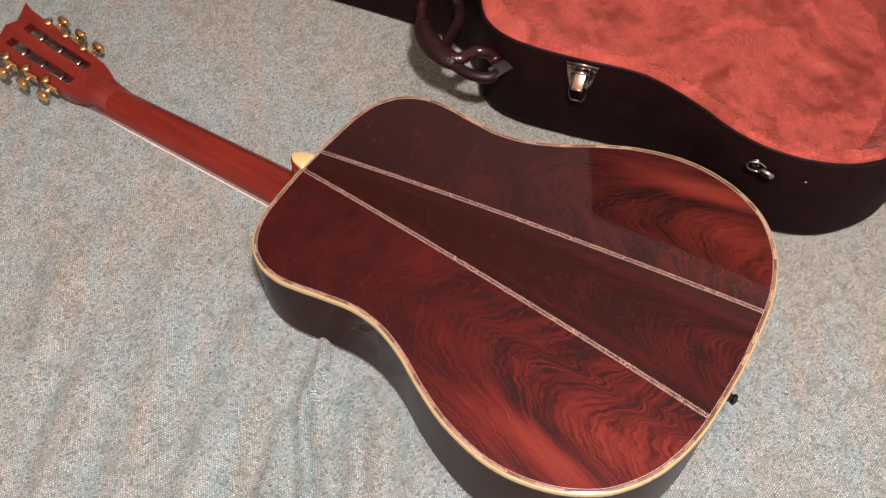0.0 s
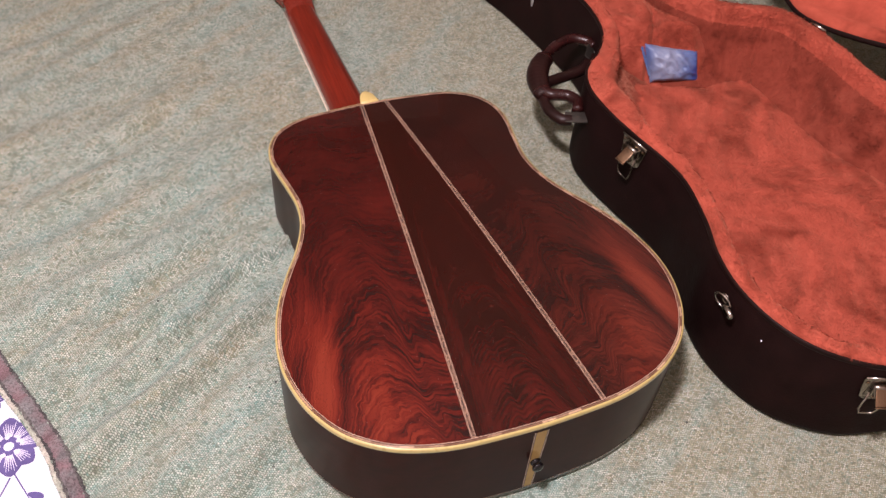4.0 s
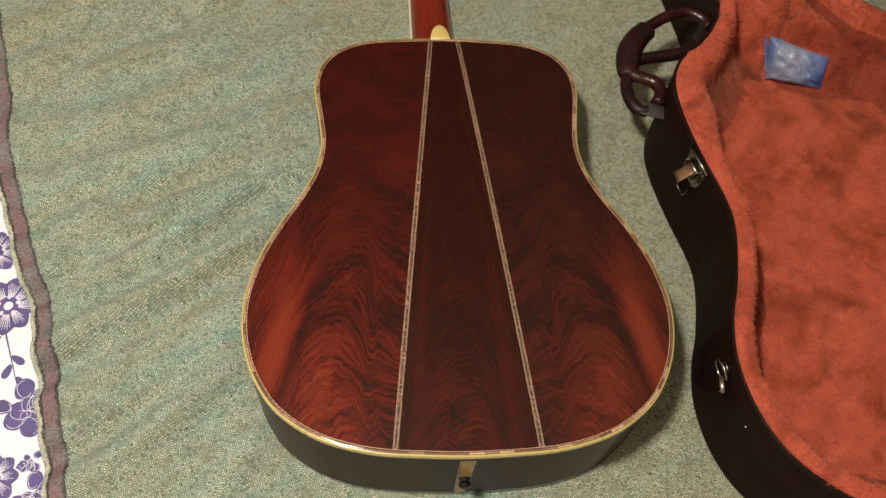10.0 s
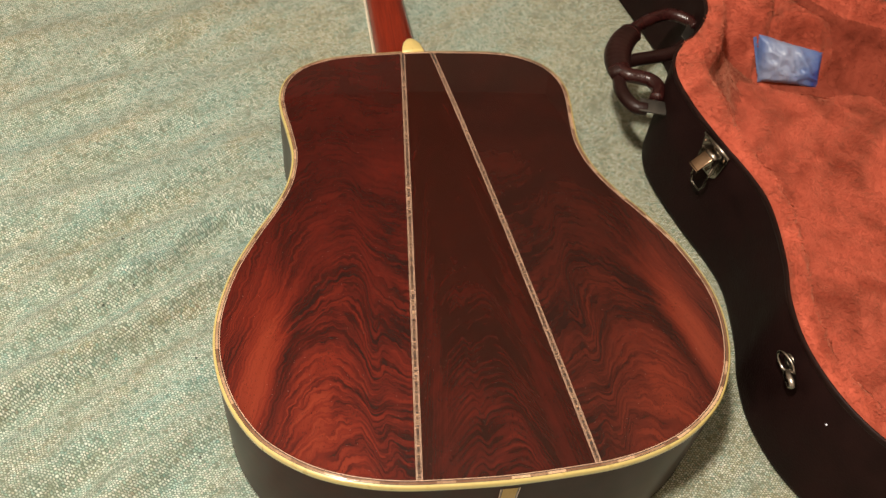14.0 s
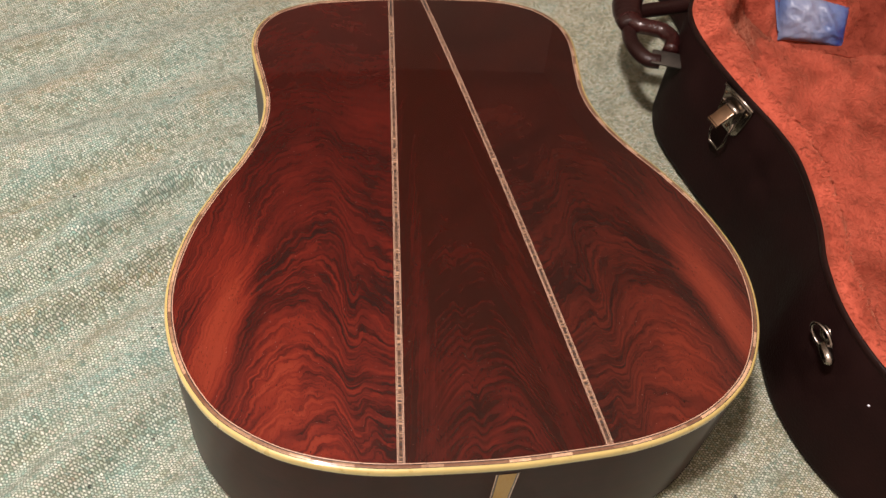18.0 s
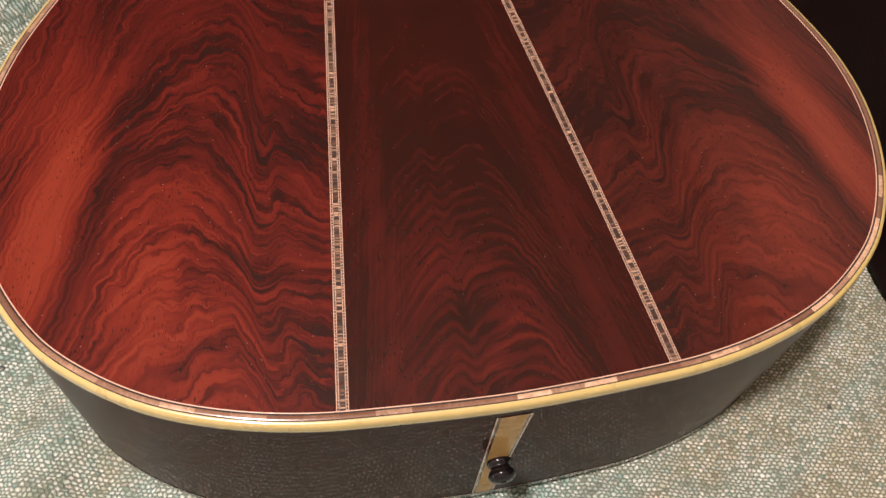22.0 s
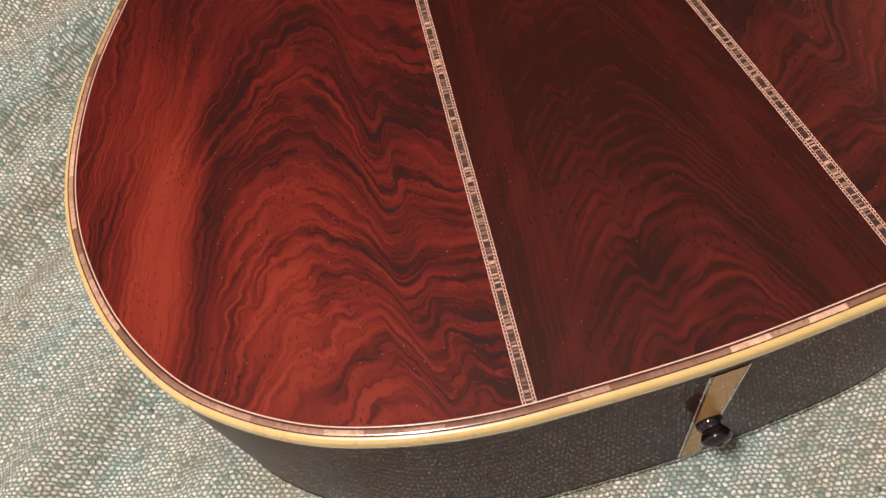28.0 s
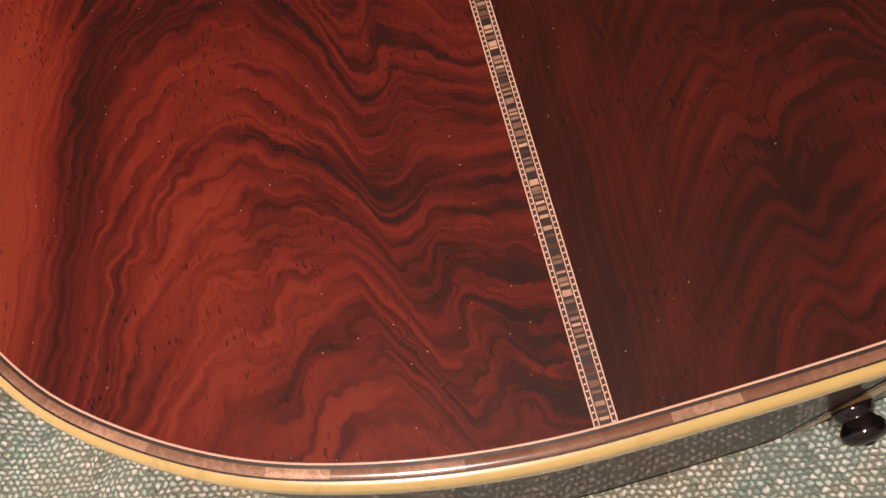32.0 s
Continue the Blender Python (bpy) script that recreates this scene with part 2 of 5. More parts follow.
    dark = m.math("MULTIPLY", dark, m.math("SUBTRACT", 1.0, m.math("ADD", m.math("MULTIPLY", streak, 0.70), m.math("MULTIPLY", clear, 0.30))))
    dark = m.math("MULTIPLY", dark, m.ranged(xyz.outputs[0], -0.01, 0.01, 1.0, 0.62))
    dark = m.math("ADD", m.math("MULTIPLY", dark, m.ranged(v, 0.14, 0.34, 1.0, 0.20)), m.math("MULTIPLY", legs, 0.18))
    tone = m.math("SUBTRACT", tone, dark)
    cloud = m.math("SUBTRACT", m.noise(q, 30, 4, 0.6, 0.8), 0.5)
    tone = m.math("ADD", tone, m.math("MULTIPLY", cloud, m.ranged(v, 0.12, 0.30, 0.10, 0.26)))
    # one side painted duller and browner, for how its figure catches the light
    tone = m.math("SUBTRACT", tone, m.math("MULTIPLY", m.ranged(xyz.outputs[0], -0.01, 0.01, 0.0, 0.17), m.math("SUBTRACT", 1.0, m.math("MULTIPLY", streak, 0.6))))
    colour = m.ramp(tone, (0.02, (0.0190, 0.0050, 0.0040)), (0.22, (0.037, 0.0054, 0.0039)), (0.42, (0.075, 0.0088, 0.0057)), (0.62, (0.122, 0.0140, 0.0076)), (0.85, (0.176, 0.0250, 0.0120)))
    colour = m.mix(m.ranged(xyz.outputs[0], -0.01, 0.01, 0.0, 0.30), colour, m.mix(m.ranged(tone, 0.05, 0.7), (0.018, 0.0065, 0.0045), (0.105, 0.030, 0.0165)))
    return grain_finish(m, q, colour)


def wood_wedge():
    """Darker middle piece with flame only near the tail."""
    m = Nodes("dark_rosewood")
    p = m.coords()
    xyz = m.node("SeparateXYZ", p)
    v = xyz.outputs[1]
    u = m.math("DIVIDE", m.math("MULTIPLY", xyz.outputs[0], 0.0606), m.math("SUBTRACT", 0.0606, m.math("MULTIPLY", v, 0.0942)))
    q = m.node("CombineXYZ", u, v, 0.3).outputs[0]
    n1 = m.math("SUBTRACT", m.noise(q, 30, 2), 0.5)
    n2 = m.math("SUBTRACT", m.noise(q, 110, 2), 0.5)
    g = float_curve(m, m.math("ADD", u, m.math("MULTIPLY", n2, 0.003)),
                    [(-0.07, -0.075), (-0.045, -0.034), (-0.03, -0.013), (-0.021, -0.004), (-0.0175, -0.002), (-0.0125, -0.0065), (-0.007, -0.002), (0.0, 0.0005), (0.008, 0.003),
                     (0.0145, 0.001), (0.020, -0.009), (0.026, -0.025), (0.035, -0.048), (0.07, -0.11)], -0.07, 0.07, -0.12, 0.01)
    phi = m.math("SUBTRACT", v, g)
    feather = m.math("SUBTRACT", m.noise(m.scaled(q, 1000, 150, 1), 1.0, 2, 0.6), 0.5)
    phi = m.math("ADD", phi, m.math("ADD", m.math("MULTIPLY", n1, 0.010), m.math("ADD", m.math("MULTIPLY", n2, 0.0034), m.math("MULTIPLY", feather, 0.0004))))
    bold = ink_bands(m, phi, u, 95, 0.53, 0.14, 1.0)
    glow = ink_bands(m, phi, u, 150, 0.50, 0.16, 5.0)
    broad = m.noise(m.node("CombineXYZ", phi, m.math("MULTIPLY", u, 0.3), 2.0).outputs[0], 85, 3, 0.55)
    along_grain = m.node("CombineXYZ", m.math("ADD", m.math("ADD", m.math("ABSOLUTE", xyz.outputs[0]), m.math("MULTIPLY", v, 0.17)), m.math("MULTIPLY", n1, 0.005)), v, 0.3).outputs[0]
    fibre = m.noise(m.scaled(along_grain, 620, 3, 1), 1.0, 3, 0.6)
    cloud = m.noise(q, 42, 3, 0.55, 0.8)
    flame = m.math("MULTIPLY", m.ranged(v, 0.050, 0.105, 1.0, 0.0, "SMOOTHSTEP"), m.ranged(m.math("ABSOLUTE", m.math("ADD", u, 0.006)), 0.024, 0.042, 1.0, 0.0, "SMOOTHSTEP"))
    blob = m.math("MULTIPLY", bell(m, v, 0.039, 0.015), bell(m, u, -0.0128, 0.0035))
    patch = m.math("MULTIPLY", bell(m, phi, 0.158, 0.022), m.ranged(m.math("ABSOLUTE", u), 0.018, 0.04, 1.0, 0.0, "SMOOTHSTEP"))
    patch2 = m.math("MULTIPLY", bell(m, phi, 0.095, 0.016), m.ranged(m.math("ABSOLUTE", u), 0.018, 0.04, 1.0, 0.0, "SMOOTHSTEP"))
    sides = m.ranged(m.math("ABSOLUTE", u), 0.026, 0.040, 0.0, 1.0, "SMOOTHSTEP")
    ray = m.math("MULTIPLY", m.math("ADD", bell(m, u, 0.041, 0.011), bell(m, u, -0.044, 0.009)), m.ranged(v, 0.08, 0.25, 1.0, 0.0))
    tone = m.math("ADD", 0.235, m.math("ADD", m.math("MULTIPLY", flame, 0.07), m.math("ADD", m.math("MULTIPLY", patch, 0.06), m.math("MULTIPLY", ray, 0.09))))
    tone = m.math("ADD", tone, m.math("MULTIPLY", patch2, 0.03))
    tone = m.math("ADD", tone, m.math("MULTIPLY", m.math("SUBTRACT", broad, 0.5), m.ranged(v, 0.06, 0.2, 0.26, 0.18)))
    tone = m.math("ADD", tone, m.math("MULTIPLY", m.math("SUBTRACT", cloud, 0.5), 0.13))
    tone = m.math("ADD", tone, m.math("MULTIPLY", m.math("SUBTRACT", fibre, 0.5), m.ranged(sides, 0.0, 1.0, m.ranged(flame, 0.0, 1.0, 0.08, 0.02), 0.24)))
    tone = m.math("ADD", tone, m.math("MULTIPLY", m.math("MULTIPLY", glow, flame), 0.16))
    wave = m.math("SINE", m.math("ADD", m.math("MULTIPLY", phi, 1000.0), m.math("MULTIPLY", m.noise(q, 26, 2), 6.0)))
    tone = m.math("ADD", tone, m.math("MULTIPLY", wave, m.math("MULTIPLY", m.math("SUBTRACT", 1.0, sides), m.ranged(v, 0.06, 0.20, 0.058, 0.012))))
    tone = m.math("SUBTRACT", tone, m.math("MULTIPLY", m.math("MULTIPLY", bold, m.math("SUBTRACT", 1.0, sides)), m.ranged(v, 0.05, 0.2, 0.15, 0.07)))
    tone = m.math("SUBTRACT", tone, m.math("MULTIPLY", blob, 0.15))
    thread = m.ranged(m.math("ABSOLUTE", m.math("SUBTRACT", m.noise(m.scaled(along_grain, 330, 2.5, 1), 1.0, 0), 0.5)), 0.0, 0.05, 1.0, 0.0, "SMOOTHSTEP")
    tone = m.math("ADD", tone, m.math("MULTIPLY", m.math("MULTIPLY", thread, sides), 0.08))
    colour = m.ramp(tone, (0.02, (0.0135, 0.0036, 0.0022)), (0.22, (0.023, 0.0041, 0.0024)), (0.42, (0.055, 0.0068, 0.0042)), (0.65, (0.106, 0.0122, 0.0064)))
    return grain_finish(m, q, colour)


def wood_plain(name, dark, light, stretch=(700, 25, 700), coat=1.0, blur=0.012, ior=1.5):
    m = Nodes(name)
    p = m.coords()
    f = m.noise(m.scaled(p, *stretch), 1.0, 4, 0.6)
    big = m.noise(m.scaled(p, 60, 6, 60), 1.0, 2)
    t = m.math("ADD", m.math("MULTIPLY", f, 0.5), m.math("MULTIPLY", big, 0.5))
    return m.finish(m.ramp(t, (0.32, dark), (0.68, light)), 0.4, Coat_Weight=coat, Coat_Roughness=blur, Coat_IOR=ior, Specular_IOR_Level=0.03)


def pearl(name, low, high):
    """Abalone: each piece of its own lightness, clouded inside."""
    m = Nodes(name)
    p = m.coords()
    r = m.node("ObjectInfo").outputs["Random"]
    n = m.noise(p, 420, 3, 0.6, 1.5)
    t = m.math("ADD", m.math("MULTIPLY", n, 0.55), m.math("MULTIPLY", r, 0.60))
    mixed = [tuple(a + (b - a) * f for a, b in zip(low, high)) for f in (0.0, 0.16, 0.45, 1.0)]
    c = m.ramp(t, (0.34, mixed[0]), (0.56, mixed[1]), (0.76, mixed[2]), (0.95, mixed[3]))
    return m.finish(c, 0.18, Coat_Weight=1.0, Coat_Roughness=0.02, Sheen_Weight=0.2)


def woven():
    """Grey-green tweed blanket: slanting rows of tufts, each dyed a little differently."""
    m = Nodes("woven_wool")
    p = m.coords()
    bend = m.scaled(m.node("TexNoise", Vector=p, Scale=75.0, Detail=4.0, Roughness=0.75).outputs["Color"], 0.0058, 0.0058, 0.0)
    turned = m.node("SeparateXYZ", m.node("VectorRotate", Vector=m.node("VectorMath", p, bend, op="ADD").outputs[0], Angle=0.235).outputs[0])
    down = m.math("DIVIDE", turned.outputs[1], 0.00190)
    row = m.math("FLOOR", down)
    across = m.math("ADD", m.math("DIVIDE", turned.outputs[0], 0.00255), m.math("MULTIPLY", row, 0.5))
    cell = m.node("CombineXYZ", m.math("FLOOR", across), row, 0.0).outputs[0]
    lot = m.node("SeparateColor", m.node("TexWhiteNoise", Vector=cell).outputs["Color"])
    wide = m.math("DIVIDE", m.math("SUBTRACT", m.math("FRACT", across), 0.5), m.ranged(lot.outputs[2], 0.0, 1.0, 0.46, 0.58))
    tall = m.math("DIVIDE", m.math("SUBTRACT", m.math("FRACT", down), 0.5), 0.55)
    tuft = m.math("ADD", m.math("POWER", m.math("ABSOLUTE", wide), 2.0), m.math("POWER", m.math("ABSOLUTE", tall), 2.0))
    fuzzy = m.noise(p, 1500, 3, 0.7)
    tuft = m.ranged(m.math("ADD", tuft, m.math("MULTIPLY", m.math("SUBTRACT", fuzzy, 0.5), 1.7)), 0.05, 1.0, 1.0, 0.0, "SMOOTHSTEP")
    # yarn streaks laid along the folds, also painting in some of the fold shading
    streaky = m.scaled(m.node("VectorRotate", Vector=p, Angle=-0.60).outputs[0], 0.22, 1.0, 1.0)
    hue = m.noise(streaky, 26, 4, 0.62)
    hue2 = m.noise(p, 40, 4, 0.65)
    place = m.node("SeparateXYZ", p)      # the colour turns olive towards the case and the neck
    east = m.math("MAXIMUM", m.ranged(place.outputs[0], 0.04, 0.22, 0.0, 0.18), m.ranged(place.outputs[1], 0.42, 0.62, 0.0, 0.06))
    base = m.ramp(m.math("SUBTRACT", m.math("ADD", m.math("MULTIPLY", hue, 0.72), m.math("MULTIPLY", hue2, 0.28)), east),
                  (0.35, (0.48, 0.475, 0.285)), (0.44, (0.435, 0.525, 0.38)), (0.53, (0.41, 0.57, 0.45)), (0.63, (0.335, 0.58, 0.495)))
    # clusters of teal, rust and pale yarn
    blot = m.noise(p, 210, 2, 0.6)
    base = m.mix(m.ranged(blot, 0.58, 0.66, 0.0, 0.45), base, (0.17, 0.42, 0.38))
    base = m.mix(m.ranged(blot, 0.33, 0.41, 0.18, 0.0), base, (0.47, 0.33, 0.27))
    yarn = m.mix(m.ranged(lot.outputs[0], 0.1, 0.95, 0.10, 0.72), base, (1.0, 1.0, 0.90))
    yarn = m.mix(m.ranged(lot.outputs[0], 0.04, 0.14, 0.70, 0.0), yarn, (0.15, 0.17, 0.12))
    yarn = m.mix(m.ranged(lot.outputs[1], 0.85, 0.92, 0.0, 0.34), yarn, (0.14, 0.44, 0.40))
    yarn = m.mix(m.ranged(lot.outputs[1], 0.05, 0.09, 0.25, 0.0), yarn, (0.50, 0.26, 0.20))
    wornpatch = m.noise(p, 55, 5, 0.75)
    yarn = m.mix(m.ranged(wornpatch, 0.48, 0.66, 0.0, 0.60), yarn, (0.20, 0.215, 0.145))
    dark = m.mix(0.65, base, (0.045, 0.052, 0.036))
    colour = m.mix(m.math("MULTIPLY", tuft, m.ranged(fuzzy, 0.3, 0.7, 0.75, 1.1)), dark, yarn)
    specks = m.node("TexVoronoi", Vector=p, Scale=60.0, Randomness=1.0)
    seen = m.math("MULTIPLY", m.ranged(specks.outputs["Distance"], 0.07, 0.11, 1.0, 0.0), m.math("GREATER_THAN", m.node("SeparateColor", specks.outputs["Color"]).outputs[1], 0.86))
    colour = m.mix(m.math("MULTIPLY", seen, 0.75), colour, (0.022, 0.024, 0.02))
    height = m.math("ADD", m.math("MULTIPLY", tuft, m.ranged(lot.outputs[2], 0.0, 1.0, 0.7, 1.2)), m.math("MULTIPLY", fuzzy, 0.4))
    return m.finish(colour, 0.9, Normal=m.bump(height, 0.9, 0.0011), Sheen_Weight=0.1, Sheen_Roughness=0.5, Specular_IOR_Level=0.1)


def plush(name, shade=1.0):
    m = Nodes(name)
    p = m.coords()
    nap = m.noise(p, 12, 2, 0.5, 0.6)
    flat_p = m.node("VectorRotate", Vector=p, Angle=0.5).outputs[0]
    brush = m.noise(m.scaled(flat_p, 30, 18, 30), 1.0, 2, 0.5, 0.4)
    small = m.noise(p, 70, 4, 0.65)
    fine = m.noise(p, 900, 2, 0.6)
    worn = m.math("MULTIPLY", m.ranged(nap, 0.42, 0.62, 0.0, 1.0, "SMOOTHSTEP"), m.ranged(brush, 0.36, 0.66, 0.0, 1.0, "SMOOTHSTEP"))
    t = m.math("ADD", m.math("ADD", m.math("MULTIPLY", nap, 0.42), m.math("MULTIPLY", small, 0.42)), m.math("MULTIPLY", fine, 0.16))
    c = m.ramp(t, (0.30, (0.325, 0.062, 0.036)), (0.50, (0.445, 0.092, 0.055)), (0.72, (0.53, 0.125, 0.076)))
    smudge = m.math("MULTIPLY", m.ranged(m.noise(p, 17, 3, 0.55, 0.5), 0.48, 0.68, 0.0, 1.0, "SMOOTHSTEP"), m.ranged(m.noise(p, 60, 3, 0.6), 0.35, 0.60, 0.35, 1.0))
    c = m.mix(m.math("MULTIPLY", worn, 0.62), c, (0.14, 0.020, 0.010))
    c = m.mix(m.math("MULTIPLY", smudge, 0.58), c, (0.125, 0.018, 0.009))
    h = m.math("ADD", m.math("MULTIPLY", small, 0.9), m.math("MULTIPLY", fine, 1.0))
    c = m.mix(1.0, c, (shade, shade, shade), "MULTIPLY")
    return m.finish(c, 0.95, Normal=m.bump(h, 0.4, 0.0018), Sheen_Weight=0.42, Sheen_Roughness=0.45, Sheen_Tint=(1.0, 0.42, 0.26, 1), Specular_IOR_Level=0.05)


def leatherette(name, colour, rough=0.45, shine=0.25):
    m = Nodes(name)
    p = m.coords()
    cell = m.node("TexVoronoi", Vector=p, Scale=520.0, Randomness=1.0).outputs["Distance"]
    wear = m.noise(p, 30, 4, 0.6)
    c = m.mix(m.ranged(wear, 0.35, 0.75), tuple(x * 0.75 for x in colour), tuple(x * 1.4 for x in colour))
    return m.finish(c, m.ranged(wear, 0.3, 0.7, rough * 0.85, rough * 1.15), Normal=m.bump(cell, 0.5, 0.0004), Specular_IOR_Level=shine)


WING, WEDGE = wood_wing(), wood_wedge()
RIB = wood_plain("side_rosewood", (0.014, 0.0019, 0.0012), (0.030, 0.0035, 0.0020), (25, 25, 700), 0.27, 0.004, 1.40)
MAHOGANY = wood_plain("stained_mahogany", (0.10, 0.011, 0.0055), (0.215, 0.023, 0.0095))
EBONY = wood_plain("ebony", (0.012, 0.009, 0.009), (0.035, 0.022, 0.02))
SPRUCE = wood_plain("spruce", (0.5, 0.34, 0.17), (0.66, 0.47, 0.26))
MAPLE = wood_plain("maple_wedge", (0.33, 0.205, 0.065), (0.43, 0.285, 0.105), coat=0.35)
IVOROID = simple("aged_ivoroid", (0.485, 0.376, 0.132), 0.3, 200, 0.08, Coat_Weight=1.0, Coat_Roughness=0.03)
CAPMAT = simple("pale_ivoroid", (0.648, 0.495, 0.18), 0.3, 200, 0.06, Coat_Weight=1.0, Coat_Roughness=0.03)
WHITELINE = simple("white_purfling", (0.64, 0.41, 0.29), 0.3, 300, 0.08, Coat_Weight=1.0, Coat_Roughness=0.03)
BLACKLINE = simple("black_purfling", (0.02, 0.012, 0.01), 0.3, 300, 0.2, Coat_Weight=1.0, Coat_Roughness=0.03)
PEARL = pearl("abalone", (0.060, 0.022, 0.012), (0.68, 0.43, 0.27))
RIMPEARL = pearl("tan_abalone", (0.15, 0.068, 0.038), (0.66, 0.43, 0.27))
GOLD = simple("gold_plate", (0.83, 0.52, 0.22), 0.22, 150, 0.12, Metallic=1.0)
NICKEL = simple("worn_nickel", (0.34, 0.30, 0.26), 0.22, 150, 0.15, Metallic=1.0)
BRASS = simple("brass_plate", (0.30, 0.20, 0.13), 0.24, 150, 0.15, Metallic=1.0)
WOOL = woven()
PLUSH = plush("orange_plush")
# the same plush darkened: the wall's shade is put into its colour
SHADED_PLUSH = plush("shaded_plush", 0.56)
VINYL = leatherette("black_vinyl", (0.0138, 0.0056, 0.0052), 0.55, 0.04)
PIPING = leatherette("brown_piping", (0.012, 0.0050, 0.0042), 0.45, 0.10)
GRIP = leatherette("oxblood_leather", (0.024, 0.0055, 0.0050), 0.26, 0.45)
JET = simple("black_plastic", (0.006, 0.005, 0.006), 0.12, 200, 0.2)
DULL = simple("dull_steel", (0.060, 0.052, 0.044), 0.62, 150, 0.2, Metallic=0.9)
SLEEVE = leatherette("worn_brown_leather", (0.0155, 0.0048, 0.0040), 0.38, 0.30)
NECKLINE = simple("white_binding", (0.72, 0.63, 0.50), 0.3, 300, 0.06, Coat_Weight=1.0, Coat_Roughness=0.03)


def border_weave(name, one, two, ticks):
    """A narrow woven band: two yarns mixed in patches, with short dark picks."""
    m = Nodes(name)
    p = m.coords()
    yarn = m.noise(p, 45, 3, 0.6)
    pick = m.noise(m.scaled(p, 620, 620, 200), 1.0, 2, 0.6)
    c = m.mix(m.ranged(yarn, 0.40, 0.62), one, two)
    c = m.mix(m.ranged(pick, 0.42, 0.62, 0.0, ticks), c, tuple(x * 0.22 for x in one))
    return m.finish(c, 0.92, Normal=m.bump(pick, 0.8, 0.0012), Specular_IOR_Level=0.08)


# ---- mesh helpers ----
def part(name, bm, material, parent, label="", smooth=True, keep=False):
    """Links a bmesh, or (points, faces), as one mesh object under a thing or a part. keep: the faces look the right way already."""
    me = bpy.data.meshes.new(name)
    if isinstance(bm, tuple) and not keep:
        bm = to_bm(bm)
    if isinstance(bm, tuple):
        me.from_pydata([tuple(p) for p in bm[0]], [], bm[1])
    else:
        bmesh.ops.recalc_face_normals(bm, faces=bm.faces)
        bm.to_mesh(me)
        bm.free()
    if smooth:
        me.polygons.foreach_set("use_smooth", [True] * len(me.polygons))
    me.materials.append(material)
    ob = new(name, me)
    ob.parent = parent
    return tagged(ob, label)


def thing(name, label, category, m=Matrix(), group="", kind=""):
    ob = new(name)
    ob.empty_display_size = 0.05
    ob.matrix_basis = m
    return tagged(ob, label, category, group, kind)


def box(size, at=(0, 0, 0), bevel=0.0, turn=Matrix(), bm=None):
    """A box of that size round its middle; bevelled edges."""
    own = bmesh.new()
    bmesh.ops.create_cube(own, size=1, matrix=Matrix.Diagonal((*size, 1)))
    if bevel:
        bmesh.ops.bevel(own, geom=own.edges[:], offset=bevel, segments=2, affect="EDGES", profile=0.6)
    own.transform(Matrix.Translation(at) @ turn)
    if bm is None:
        return own
    me = bpy.data.meshes.new("joined")
    own.to_mesh(me)
    own.free()
    bm.from_mesh(me)
    bpy.data.meshes.remove(me)
    return bm


def lathe(profile, at, axis, count=20):
    """A turned shape: profile of (radius, along), round the axis from at."""
    turn = Vector(axis).to_track_quat("Z", "Y").to_matrix()
    pts, faces = [], []
    for r, h in profile:
        for k in range(count):
            a = 2 * math.pi * k / count
            pts.append(Vector(at) + turn @ Vector((r * math.cos(a), r * math.sin(a), h)))
    for j in range(len(profile) - 1):
        for k in range(count):
            n = (k + 1) % count
            faces.append((j * count + k, j * count + n, (j + 1) * count + n, (j + 1) * count + k))
    faces.append(tuple(range(count - 1, -1, -1)))
    faces.append(tuple(range((len(profile) - 1) * count, len(profile) * count)))
    return pts, faces


def tube(points, radii, count=12, closed=False):
    """A round tube along points; radii: one or one a point."""
    pts = [Vector(p) for p in points]
    n = len(pts)
    radii = radii if hasattr(radii, "__len__") else [radii] * n
    up, out, faces = Vector((0.13, 0.21, 0.97)), [], []
    for i, p in enumerate(pts):
        a = pts[(i + 1) % n] if closed or i < n - 1 else p
        b = pts[(i - 1) % n] if closed or i > 0 else p
        d = (a - b).normalized()
        s = d.cross(up).normalized()
        t = s.cross(d)
        for k in range(count):
            w = 2 * math.pi * k / count
            out.append(p + radii[i] * (math.cos(w) * s + math.sin(w) * t))
    for i in range(n if closed else n - 1):
        j = (i + 1) % n
        for k in range(count):
            m = (k + 1) % count
            faces.append((i * count + k, i * count + m, j * count + m, j * count + k))
    if not closed:
        faces.append(tuple(range(count - 1, -1, -1)))
        faces.append(tuple(range((n - 1) * count, n * count)))
    return out, faces


def spline(ctrl, per):
    """Catmull-Rom points through ctrl, open."""
    c = [np.array(p, float) for p in ctrl]
    c = [2 * c[0] - c[1]] + c + [2 * c[-1] - c[-2]]
    out = []
    for i in range(1, len(c) - 2):
        for k in range(per):
            t = k / per
            a, b, d, e = c[i - 1 : i + 3]
            out.append(0.5 * (2 * b + (d - a) * t + (2 * a - 5 * b + 4 * d - e) * t * t + (3 * b - a - 3 * d + e) * t**3))
    return np.array(out + [c[-2]])


def even(points, count):
    """The closed line resampled to even steps."""
    p = np.vstack([points, points[:1]])
    s = np.r_[0, np.cumsum(np.hypot(*np.diff(p, axis=0).T))]
    at = np.linspace(0, s[-1], count, endpoint=False)
    return np.column_stack([np.interp(at, s, p[:, 0]), np.interp(at, s, p[:, 1])])


def inward(loop):
    """Unit normals to the inside of a counterclockwise closed line."""
    t = np.roll(loop, -1, 0) - np.roll(loop, 1, 0)
    t /= np.hypot(*t.T)[:, None]
    return np.column_stack([-t[:, 1], t[:, 0]])


